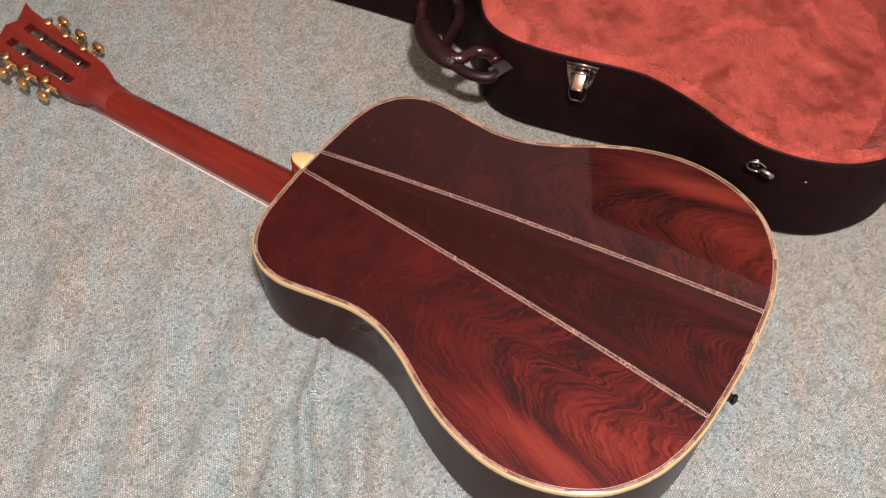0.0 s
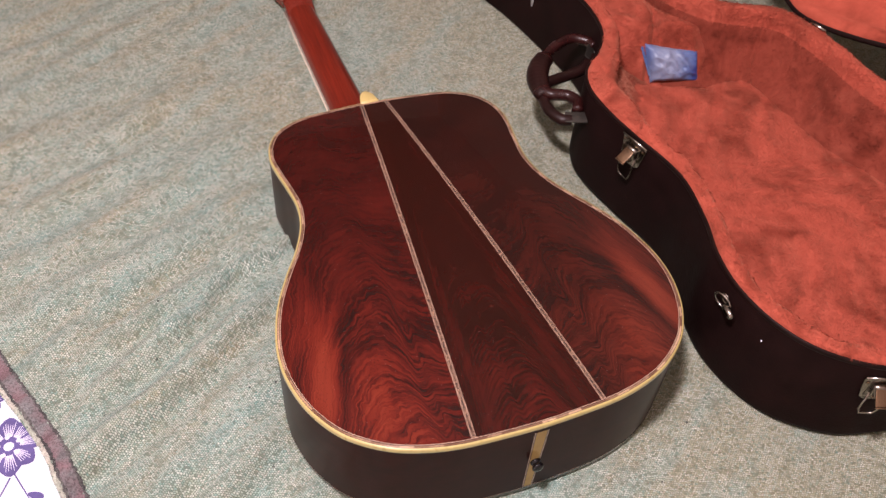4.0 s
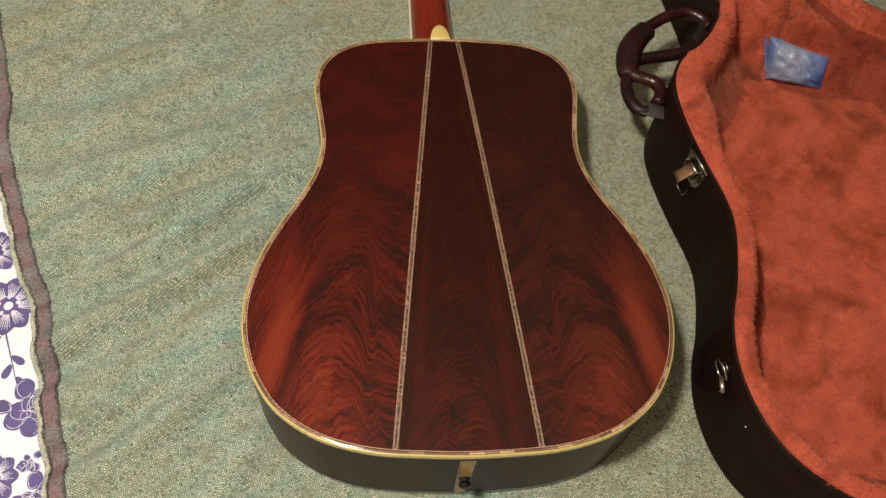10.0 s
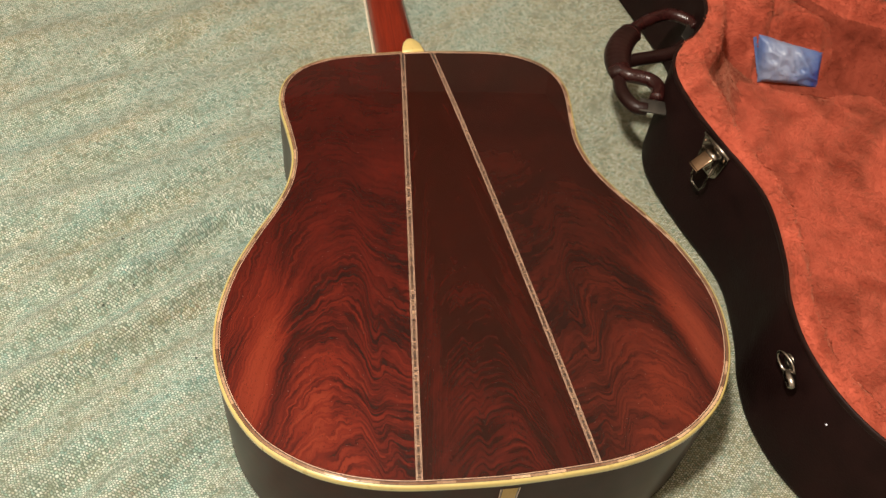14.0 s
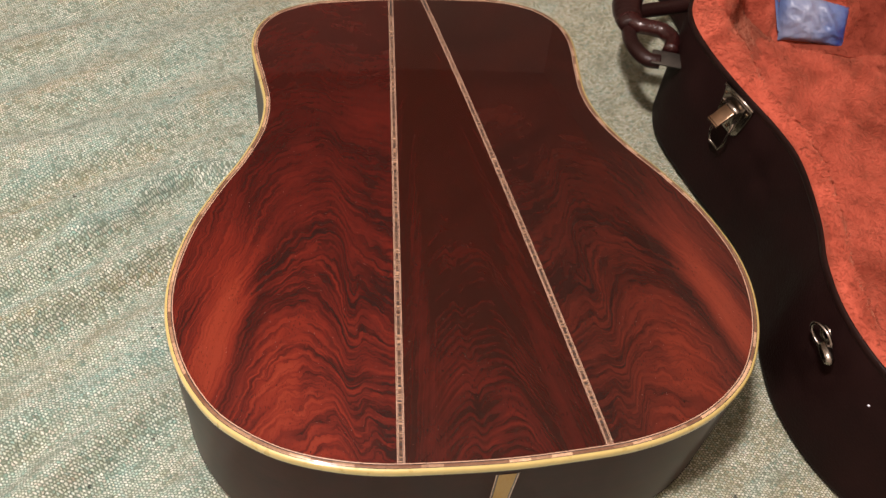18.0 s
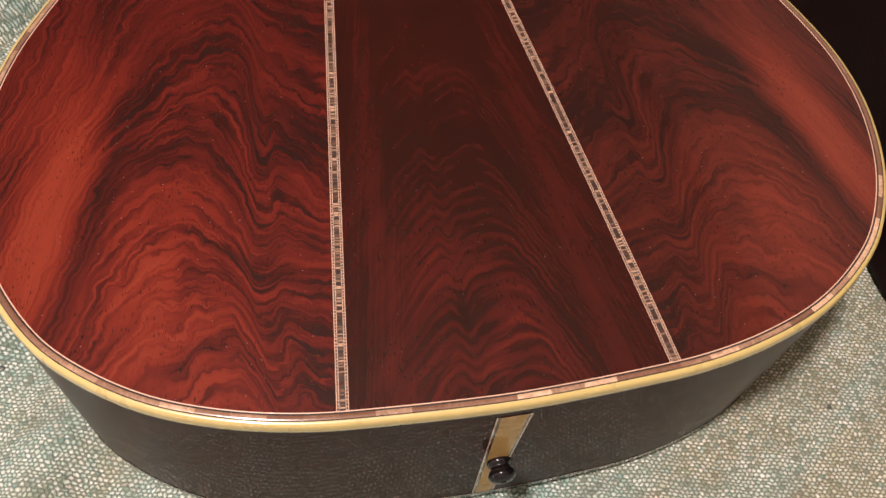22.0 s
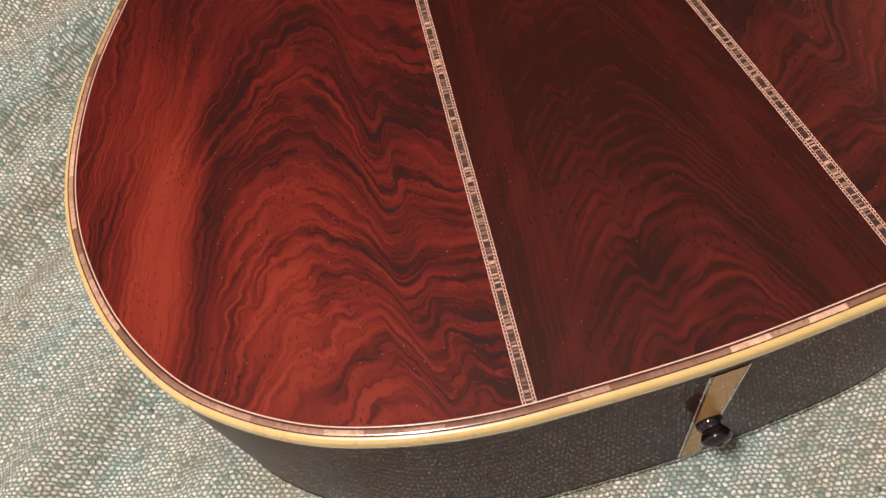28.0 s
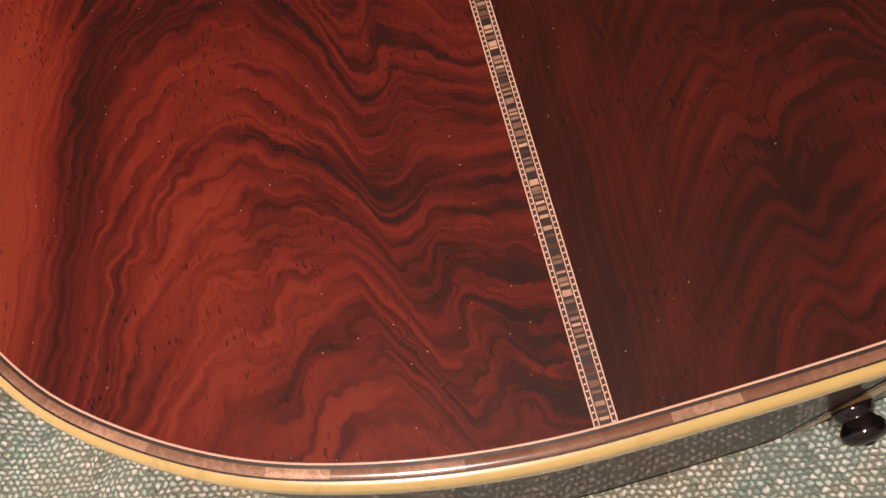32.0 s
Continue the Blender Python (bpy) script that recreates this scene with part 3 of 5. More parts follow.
def turned(data):
    return data[0], [f[::-1] for f in data[1]]


def ring(loop, profile, z, lo=0, hi=None, caps=False):
    """A band along a closed line: profile of (offset inward, height over z(x, y))."""
    n, nrm = len(loop), inward(loop)
    hi = n if hi is None else hi
    idx = [k % n for k in range(lo, hi + 1)] if hi - lo < n else list(range(n))
    closed = hi - lo >= n
    pts, faces = [], []
    for off, dz in profile:
        for k in idx:
            x, y = loop[k] + off * nrm[k]
            pts.append((x, y, z(x, y) + dz))
    m = len(idx)
    for j in range(len(profile) - 1):
        for k in range(m if closed else m - 1):
            q = (k + 1) % m
            faces.append((j * m + k, j * m + q, (j + 1) * m + q, (j + 1) * m + k))
    if caps and not closed:
        faces.append(tuple(j * m for j in range(len(profile))))
        faces.append(tuple(j * m + m - 1 for j in reversed(range(len(profile)))))
    return pts, faces


def to_bm(data):
    bm = bmesh.new()
    vs = [bm.verts.new(p) for p in data[0]]
    for f in data[1]:
        bm.faces.new([vs[i] for i in f])
    return bm


# ---- room ----
W, E, S, N, F, C = ROOM
WALLPAINT = simple("cream_plaster", (0.53, 0.46, 0.385), 0.85, 60, 0.06, 0.0006)
CEILPAINT = simple("white_ceiling", (0.48, 0.425, 0.36), 0.9, 60, 0.04, 0.0006)
FLOORWOOD = wood_plain("floor_boards", (0.16, 0.09, 0.05), (0.30, 0.18, 0.10), (80, 4, 80), 0.2)
for wname, size, at in (("wall_west", (0.1, N - S, C - F), (W - 0.05, (N + S) / 2, (C + F) / 2)), ("wall_east", (0.1, N - S, C - F), (E + 0.05, (N + S) / 2, (C + F) / 2)),
                        ("wall_south", (E - W + 0.2, 0.1, C - F), ((E + W) / 2, S - 0.05, (C + F) / 2)), ("wall_north", (E - W + 0.2, 0.1, C - F), ((E + W) / 2, N + 0.05, (C + F) / 2))):
    tagged(part(wname, box(size, at), WALLPAINT, None, "plain cream painted wall of the room", False), category="wall", kind="structure")
tagged(part("ceiling", box((E - W + 0.2, N - S + 0.2, 0.1), ((E + W) / 2, (N + S) / 2, C + 0.05)), CEILPAINT, None, "plain white painted ceiling", False), category="ceiling", kind="structure")
tagged(part("floor", box((E - W + 0.2, N - S + 0.2, 0.1), ((E + W) / 2, (N + S) / 2, F - 0.05)), FLOORWOOD, None, "brown wooden floor of the room", False), category="floor", kind="structure")

lamp = thing("ceiling_lamp", "round white ceiling lamp, switched on", "lamp", Matrix.Translation((LAMP[0], LAMP[1], C)))
part("base_plate", lathe([(0.02, -0.001), (0.22, -0.001), (0.225, -0.012), (0.225, -0.03), (0.02, -0.03)], (0, 0, 0), (0, 0, 1), 40), CEILPAINT, lamp)
part("stem", tube([(0, 0, -0.03), (0, 0, LAMP[2] - C + 0.17)], 0.012, 12), CEILPAINT, lamp)
part("socket", lathe([(0.012, 0.0), (0.03, -0.006), (0.03, -0.022), (0.02, -0.03)], (0, 0, LAMP[2] - C + 0.18), (0, 0, 1), 20), CEILPAINT, lamp)
light = bpy.data.lights.new("lamp_light", "POINT")
light.shadow_soft_size, light.energy, light.color = 0.060, 99.0, (1.0, 0.92, 0.82)
bulb = new("lamp_light", light)
bulb.matrix_world = Matrix.Translation(LAMP)

# unseen dark block, added to give the dark rectangle mirrored in the guitar's back
BLOCKWOOD = wood_plain("dark_block_wood", (0.018, 0.010, 0.007), (0.04, 0.022, 0.014), (60, 60, 5), 0.0)
wardrobe = thing("wardrobe", "tall dark brown stand-in by the wall, unseen but mirrored in the guitar", "wardrobe", Matrix.Translation((1.60, -0.05, F)))
part("body", box((0.28, 1.9, 2.4), (0.005, 0, 1.2), 0.004), BLOCKWOOD, wardrobe, smooth=False)
for k in range(3):
    part("door", box((0.02, 0.62, 2.3), (-0.146, -0.633 + 0.633 * k, 1.2), 0.003), BLOCKWOOD, wardrobe, smooth=False)

# ---- bed, sheet, blanket ----
SHEETMAT = simple("white_cotton", (0.80, 0.81, 0.92), 0.9, 260, 0.05, 0.0004)
bed = thing("bed", "bed with a mattress under a printed sheet", "bed", Matrix.Translation((0.20, 0.45, F)))
part("mattress", box((2.4, 2.9, 0.24), (0, 0, 0.40), 0.05), SHEETMAT, bed)
part("bed_base", box((2.3, 2.8, 0.2), (0, 0, 0.18), 0.01), FLOORWOOD, bed)
for sx in (-1.05, 1.05):
    for sy in (-1.3, 1.3):
        part("leg", box((0.07, 0.07, 0.08), (sx, sy, 0.04), 0.005), FLOORWOOD, bed)

EDGE_O, EDGE_D, EDGE_N = Vector((-0.371, 0.0)), Vector((-0.319, 0.948)), Vector((0.948, 0.319))


def edge_wave(v):
    return 0.0065 * math.sin(v * 16 - 1.2) + 0.0012 * math.sin(v * 43)


def crease(x, y, ax, ay, bx, by, high, wide):
    """Height of a fold that runs from a to b."""
    dx, dy = bx - ax, by - ay
    ll = math.hypot(dx, dy)
    t = ((x - ax) * dx + (y - ay) * dy) / ll**2
    d = ((x - ax) * dy - (y - ay) * dx) / ll + 0.006 * math.sin(t * 7 + ax * 40)
    f = max(0.0, 1 - max(0.0, -t, t - 1) * 2.5)
    return high * f * f * (math.exp(-((d / wide) ** 2)) - 0.45 * math.exp(-(((d - 1.6 * wide) / wide) ** 2)))


FOLDS = [(-0.125, 0.386, -0.285, 0.285, 0.0085, 0.011), (-0.146, 0.353, -0.235, 0.312, -0.0085, 0.0075), (-0.20, 0.275, -0.40, 0.15, 0.0062, 0.027), (-0.29, 0.315, -0.45, 0.25, 0.0065, 0.021),
         (-0.21, 0.50, -0.46, 0.40, 0.0062, 0.030), (-0.16, 0.57, -0.42, 0.50, 0.0055, 0.034), (-0.19, 0.19, -0.38, 0.06, 0.0056, 0.026),
         (-0.22, 0.13, -0.35, 0.00, 0.0052, 0.022), (-0.18, 0.06, -0.28, -0.09, 0.0045, 0.020), (-0.18, 0.445, -0.42, 0.335, 0.0070, 0.026),
         (-0.22, 0.335, -0.36, 0.225, 0.0068, 0.018), (-0.20, 0.66, -0.44, 0.60, 0.0046, 0.034), (-0.17, 0.235, -0.30, 0.13, 0.0040, 0.014)]


def cloth(x, y):
    """Height of the blanket's top."""
    z = -0.013 * math.exp(-((x / 0.24) ** 2) - ((y - 0.45) / 0.32) ** 2)
    z += 0.0035 * (noise.noise(Vector((x * 5, y * 6, 1.3)))) + 0.0012 * noise.noise(Vector((x * 19, y * 22, 4.0)))
    if x < 0.05:
        for f in FOLDS:
            z += 1.7 * crease(x, y, *f)
        # slack in even waves, pulled towards the waist of the guitar
        s = -0.581 * x + 0.814 * y
        reach = min(1, max(0, (-0.12 - x) * 9)) * math.exp(-(((s - 0.36) / 0.17) ** 2))
        z += 0.0056 * reach * math.sin(s * 150 - 50.4 + 1.5 * noise.noise(Vector((x * 6, y * 6, 9))))
        z += 0.0032 * min(1, max(0, (-0.1 - x) * 8)) * math.sin(s * 93 + 3.0 * noise.noise(Vector((x * 7, y * 7, 4))))
    return z


def steps(lo, hi, fine_lo, fine_hi, fine, coarse):
    out, v = [], lo
    while v < hi:
        out.append(v)
        v += fine if fine_lo <= v < fine_hi else coarse
    return out + [hi]


def cloth_grid(us, vs, raise_by=0.0, wave=True, thick=0.006):
    """A strip of the blanket in its own coordinates u (from the edge) and v (along it)."""
    pts, faces = [], []
    for v in vs:
        for u in us:
            p = EDGE_O + EDGE_D * v + EDGE_N * (u + (edge_wave(v) * max(0, 1 - u * 4) if wave else 0))
            drop = thick * max(0.0, 1 - (u + 0.004) / 0.004) ** 2 if u < 0 else 0
            pts.append((p.x, p.y, max(cloth(p.x, p.y), BED + 0.003 + 0.3 * thick) + raise_by - drop))
    n = len(us)
    for j in range(len(vs) - 1):
        for i in range(n - 1):
            faces.append((j * n + i, j * n + i + 1, (j + 1) * n + i + 1, (j + 1) * n + i))
    return pts, faces


def along(x, y):
    d = Vector((x, y)) - EDGE_O
    return d.dot(EDGE_N), d.dot(EDGE_D)


US = [0.0035 + u for u in steps(0.0, 1.55, 0.0, 0.72, 0.006, 0.03)]
VS = steps(-0.75, 1.45, -0.2, 0.85, 0.006, 0.03)
blanket = thing("blanket", "grey-green woven wool blanket with creases, spread over the bed", "blanket")
part("cloth", cloth_grid(US, VS), WOOL, blanket, keep=True)
EVS = steps(-0.75, 1.45, -0.14, 0.8, 0.002, 0.006)
PINK = border_weave("mauve_border", (0.25, 0.165, 0.175), (0.23, 0.225, 0.225), 0.55)
CHAR = border_weave("charcoal_border", (0.09, 0.085, 0.085), (0.19, 0.18, 0.17), 0.6)
CREAM = border_weave("cream_selvedge", (0.58, 0.55, 0.47), (0.47, 0.50, 0.41), 0.5)


def jagged(us, lift, seed, ragged=0.0007):
    """A border strip whose two edges are uneven, thread by thread."""
    rnd = random.Random(seed)
    pts, faces = cloth_grid(us, EVS, lift)
    n = len(us)
    for k in range(0, len(pts), n):
        for i in (0, n - 1):
            d = rnd.uniform(-ragged, ragged)
            x, y, z = pts[k + i]
            pts[k + i] = (x + EDGE_N.x * d, y + EDGE_N.y * d, z - 0.0003)
        for i in range(1, n - 1):
            x, y, z = pts[k + i]
            pts[k + i] = (x, y, z + rnd.uniform(0, 0.0004))
    return pts, faces


part("border_band", jagged([0.0104, 0.0135, 0.017, 0.0205, 0.0232], 0.0009, 1), PINK, blanket, "mauve and grey woven border band", keep=True)
part("border_line", jagged([0.0226, 0.0236, 0.0246, 0.0256], 0.0012, 2, 0.0011), CHAR, blanket, "charcoal woven border line", keep=True)
part("border_line", jagged([0.0082, 0.0090, 0.0100, 0.0110], 0.0012, 3, 0.0011), CHAR, blanket, "charcoal woven border line", keep=True)
part("selvedge", jagged([0.0044, 0.0055, 0.0070, 0.0086], 0.0008, 4, 0.0016), CREAM, blanket, "frayed cream selvedge", keep=True)

sheet = thing("bed_sheet", "white cotton bed sheet printed with purple flowers", "bed sheet", Matrix.Translation((0, 0, BED)))
sp, sf = [], []
SX, SY = steps(-0.98, 1.38, -0.68, -0.2, 0.012, 0.06), steps(-0.98, 1.88, -0.3, 0.6, 0.012, 0.06)


def sheet_z(x, y):
    return 0.0015 * noise.noise(Vector((x * 9, y * 8, 2.0)))


for y in SY:
    for x in SX:
        sp.append((x, y, sheet_z(x, y)))
for j in range(len(SY) - 1):
    for i in range(len(SX) - 1):
        a = j * len(SX) + i
        sf.append((a, a + 1, a + 1 + len(SX), a + len(SX)))
part("cotton", (sp, sf), SHEETMAT, sheet, keep=True)

# ---- guitar ----
guitar = thing("acoustic_guitar", "glossy rosewood acoustic guitar lying face down on the blanket", "guitar", pose(0.005, 0, 0, 0, 0, 0.57))
HALF = [(0, -0.0008), (0.050, 0.0012), (0.078, 0.0040), (0.104, 0.0100), (0.128, 0.0193), (0.150, 0.0335), (0.1675, 0.0505), (0.1825, 0.0755), (0.1915, 0.102), (0.1955, 0.130), (0.1935, 0.160), (0.1835, 0.198),
        (0.167, 0.234), (0.150, 0.265), (0.137, 0.298), (0.1325, 0.331), (0.136, 0.365), (0.1405, 0.395), (0.142, 0.420), (0.136, 0.447), (0.119, 0.470), (0.088, 0.4848), (0.043, 0.4895), (0, 0.4908)]
right = spline([(-HALF[1][0], HALF[1][1])] + HALF + [(-HALF[-2][0], HALF[-2][1])], 12)[12:-12]
left = right[1:-1][::-1] * (-1, 1)
BODY = even(np.vstack([right, left]), 360)


def back_z(x, y):
    q = y / 0.49
    return 0.1185 - 0.0845 * y + 0.026 * q * (1 - q) + 0.004 * (1 - (x / 0.196) ** 2)


def top_z(x, y):
    return 0.003 - 0.031 * y


def strip_x(y):
    """Distance of a back strip from the middle line."""
    return 0.0608 - (0.0608 - 0.0153) * (y - 0.0065) / 0.478


INNER = 0.0052      # where the wood begins, from the outer edge
nb = inward(BODY)
rim_in = BODY + INNER * nb
rings = 26


def back_mesh():
    """The arched back inside its border."""
    pts, faces, n = [], [], len(BODY)
    for k in range(rings):
        f = 1 - k / rings
        for x, y in rim_in:
            px, py = x * f, 0.235 + (y - 0.235) * f
            pts.append((px, py, back_z(px, py)))
    pts.append((0, 0.235, back_z(0, 0.235)))
    for k in range(rings - 1):
        for i in range(n):
            j = (i + 1) % n
            faces.append((k * n + i, k * n + j, (k + 1) * n + j, (k + 1) * n + i))
    last = (rings - 1) * n
    faces += [(last + i, last + (i + 1) % n, rings * n) for i in range(n)]
    return pts, faces


def cut(bm, x0, side, sign):
    """Keeps what lies to that side of the strip line shifted by x0."""
    a, b = Vector((sign * strip_x(0) + x0, 0, 0)), Vector((sign * strip_x(0.4) + x0, 0.4, 0))
    d = b - a
    nrm = Vector((d.y, -d.x, 0)).normalized() * side
    bmesh.ops.bisect_plane(bm, geom=bm.verts[:] + bm.edges[:] + bm.faces[:], plane_co=a, plane_no=nrm, clear_inner=True, dist=1e-6)
    return bm


SW = 0.0022         # half width of a back strip
BACK = back_mesh()
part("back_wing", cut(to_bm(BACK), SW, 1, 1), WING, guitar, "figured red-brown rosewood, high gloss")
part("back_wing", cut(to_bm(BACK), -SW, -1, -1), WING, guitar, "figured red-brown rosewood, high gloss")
part("back_wedge", cut(cut(to_bm(BACK), -SW, -1, 1), SW, 1, -1), WEDGE, guitar, "dark brown rosewood wedge, high gloss")
for sign in (1, -1):
    bm = cut(cut(to_bm(BACK), -SW, 1, sign), SW, -1, sign)
    strip = part("back_strip", bm, BLACKLINE, guitar, "inlaid strip of white rope lines and pearl blocks")
    pts, faces = [], []

    def slab(x0, x1, y0, y1, lift=0.00012):
        """A thin inlay piece between two offsets from the strip's middle."""
        b0 = len(pts)
        for y, x in ((y0, x0), (y0, x1), (y1, x1), (y1, x0)):
            px = sign * strip_x(y) + x
            pts.append((px, y, back_z(px, y) + lift))
        faces.append((b0, b0 + 1, b0 + 2, b0 + 3))

    y0, y1, count = 0.0070, 0.4848, 60
    for k in range(count):
        ya, yb = y0 + (y1 - y0) * k / count, y0 + (y1 - y0) * (k + 1) / count
        for a, b in ((-0.0022, -0.00195), (-0.00130, -0.00110), (0.00110, 0.00130), (0.00195, 0.0022)):
            slab(a, b, ya, yb)
    y = y0
    while y < y1:
        for a, b in ((-0.00185, -0.00138), (0.00138, 0.00185)):
            slab(a, b, y, y + 0.0003)
        y += 0.0013
    tagged(part("rope_line", (pts, faces), WHITELINE, strip, "white rope lines with dark dashes", keep=True), kind="stuff")
    rnd = random.Random(5 + sign)
    tile = bpy.data.meshes.new("pearl_block")
    tile.from_pydata([(-0.5, -0.5, -1), (0.5, -0.5, -1), (0.5, 0.5, -1), (-0.5, 0.5, -1), (-0.47, -0.46, 0), (0.47, -0.46, 0), (0.47, 0.46, 0), (-0.47, 0.46, 0)], [],
                     [(4, 5, 6, 7), (0, 1, 5, 4), (1, 2, 6, 5), (2, 3, 7, 6), (3, 0, 4, 7)])
    tile.materials.append(PEARL)
    y, made = 0.0082, 0
    while y < y1 - 0.003 and made < 290:
        long = rnd.choice((0.0005, 0.0006, 0.0007, 0.0009, 0.0013))
        ob = new("pearl_block", tile)
        px = sign * strip_x(y)
        ob.parent = strip
        slope = (back_z(px, y + 0.002) - back_z(px, y - 0.002)) / 0.004
        ob.matrix_basis = Matrix.Translation((px, y, back_z(px, y) + 0.00015)) @ Euler((math.atan(slope), 0, sign * 0.094)).to_matrix().to_4x4() @ Matrix.Diagonal((0.0018, long, 0.0002, 1))
        y += long + rnd.choice((0.0003, 0.0004, 0.0006, 0.0010, 0.0016))
        made += 1

part("white_purfling", turned(ring(BODY, [(0.0052, 0.0), (0.00515, 0.00012), (0.00480, 0.00012), (0.00475, 0.0)], back_z)), WHITELINE, guitar, keep=True)
part("black_purfling", turned(ring(BODY, [(0.0048, 0.00004), (0.0018, 0.00004)], back_z)), BLACKLINE, guitar, keep=True)
seg = 3
for k in range(0, 360, seg):
    part("pearl_segment", turned(ring(BODY, [(0.0041, 0.00006), (0.0040, 0.00013), (0.0024, 0.00013), (0.0023, 0.00006)], back_z, k, k + seg)), RIMPEARL, guitar, keep=True)
part("back_binding", turned(ring(BODY, [(0.0019, 0.0001), (0.0011, 0.00005), (0.0004, -0.0004), (0.0, -0.0012), (-0.0002, -0.0028), (-0.0002, -0.0047)], back_z)), IVOROID, guitar, label="yellowed ivoroid binding", keep=True)
part("side_purfling", turned(ring(BODY, [(-0.0001, -0.0047), (-0.0001, -0.0055)], back_z)), BLACKLINE, guitar, keep=True)


def side_mesh():
    pts, faces, n, rows = [], [], len(BODY), 10
    for j in range(rows + 1):
        f = j / rows
        for k in range(n):
            x, y = BODY[k]
            pts.append((x, y, (1 - f) * (back_z(x, y) - 0.0054) + f * (top_z(x, y) + 0.0062)))
    for j in range(rows):
        for k in range(n):
            q = (k + 1) % n
            faces.append((j * n + k, j * n + q, (j + 1) * n + q, (j + 1) * n + k))
    return pts, faces


part("side", turned(side_mesh()), RIB, guitar, "dark glossy rosewood side", keep=True)
part("side_purfling", turned(ring(BODY, [(-0.0002, 0.0062), (-0.0002, 0.0056)], top_z)), WHITELINE, guitar, keep=True)
part("front_binding", turned(ring(BODY, [(-0.0002, 0.0056), (-0.0003, 0.002), (0.0006, 0.0), (0.003, 0.0)], top_z)), EBONY, guitar, label="dark edge of the front", keep=True)
tp = []
for x, y in BODY + 0.0025 * nb:
    tp.append((x, y, top_z(x, y) + 0.0002))
part("soundboard", (tp, [tuple(range(len(tp)))]), SPRUCE, guitar)

# end graft and strap pin
def tail_y(x):
    return float(np.interp(abs(x), [p[0] for p in HALF[:4]], [p[1] for p in HALF[:4]]))


GZ = np.linspace(0.0105, 0.1128, 9)


def graft_strip(x0, x1, out):
    """A piece of the tail inlay between two edges given at its foot and its top."""
    pts, faces = [], []
    for z in GZ:
        f = (z - GZ[0]) / (GZ[-1] - GZ[0])
        for e in (x0, x1):
            x = e[0] + (e[1] - e[0]) * f
            pts.append((x, tail_y(x) - out, z))
    faces = [(2 * k, 2 * k + 1, 2 * k + 3, 2 * k + 2) for k in range(len(GZ) - 1)]
    return pts, faces


part("end_graft", graft_strip((-0.0035, -0.0053), (0.0035, 0.0053), 0.0005), MAPLE, guitar, "pale wedge inlaid in the tail", keep=True)
for s in (-1, 1):
    a, b = (s * 0.0036, s * 0.0054), (s * 0.0045, s * 0.0063)
    part("graft_line", graft_strip(*((a, b) if s > 0 else (b, a)), 0.0004), BLACKLINE, guitar, keep=True)
    a, b = (s * 0.0045, s * 0.0063), (s * 0.0050, s * 0.0068)
    part("graft_line", graft_strip(*((a, b) if s > 0 else (b, a)), 0.0004), WHITELINE, guitar, keep=True)
PIN = [(0.0060, 0.0), (0.0064, 0.0008), (0.0063, 0.0030), (0.0054, 0.0040), (0.0050, 0.0048), (0.0052, 0.0056), (0.0062, 0.0066), (0.0070, 0.0086), (0.0070, 0.0104), (0.0056, 0.0120), (0.0030, 0.0130), (0.0005, 0.0133)]
pin = part("end_pin", lathe([(r * 0.80, h * 0.74) for r, h in PIN], (0.001, -0.0008, 0.0585), (0, -1, 0.05), 28), JET, guitar, "turned black strap pin")
part("pin_dot", lathe([(0.0015, 0.0), (0.0013, 0.0003), (0.0004, 0.0005)], (0.001, -0.0105, 0.0590), (0, -1, 0.05), 12), JET, pin)

# neck
NECK = pose(-0.004, 0.489, 0, 0, 0, 2.0)


def neck_floor(v):
    """Underside of the fingerboard, along the neck."""
    return -0.0095 + 0.002 * v


def loft(rows):
    pts, faces, n = [], [], len(rows[0])
    for r in rows:
        pts += r
    for j in range(len(rows) - 1):
        for k in range(n):
            q = (k + 1) % n
            faces.append((j * n + k, j * n + q, (j + 1) * n + q, (j + 1) * n + k))
    faces.append(tuple(range(n - 1, -1, -1)))
    faces.append(tuple(range((len(rows) - 1) * n, len(rows) * n)))
    return pts, faces


def moved(data, m):
    return [m @ Vector(p) for p in data[0]], data[1]


rows, fb = [], []
for v in np.linspace(0.0, 0.335, 30):
    w = 0.0265 - 0.005 * v / 0.335
    rise = 0.0195 + 0.004 * (1 - v / 0.335) + 0.012 * max(0, 1 - v / 0.055) ** 2.2
    narrow = 1 - 0.12 * max(0, 1 - v / 0.05) ** 1.5
    z0 = neck_floor(v) + 0.006
    prof = []
    for k in range(17):
        a = math.pi * k / 16
        prof.append((w * math.copysign(abs(math.cos(a)) ** 0.8, math.cos(a)) * (1 if k in (0, 16) else narrow if math.sin(a) > 0.5 else 1), v, z0 + rise * math.sin(a) ** 0.85))
    rows.append(prof)
    fb.append([(w, v, z0), (w, v, z0 - 0.006), (-w, v, z0 - 0.006), (-w, v, z0)])
part("neck", moved(loft(rows), NECK), MAHOGANY, guitar, "red stained mahogany neck, glossy")
part("fingerboard", moved(loft(fb), NECK), EBONY, guitar)
for s in (-1, 1):
    part("fingerboard_binding", tube([NECK @ Vector((s * (0.0265 - 0.005 * v / 0.335), v, neck_floor(v) + 0.003)) for v in np.linspace(0.002, 0.335, 12)], 0.0017, 6), NECKLINE, guitar)
heel = []
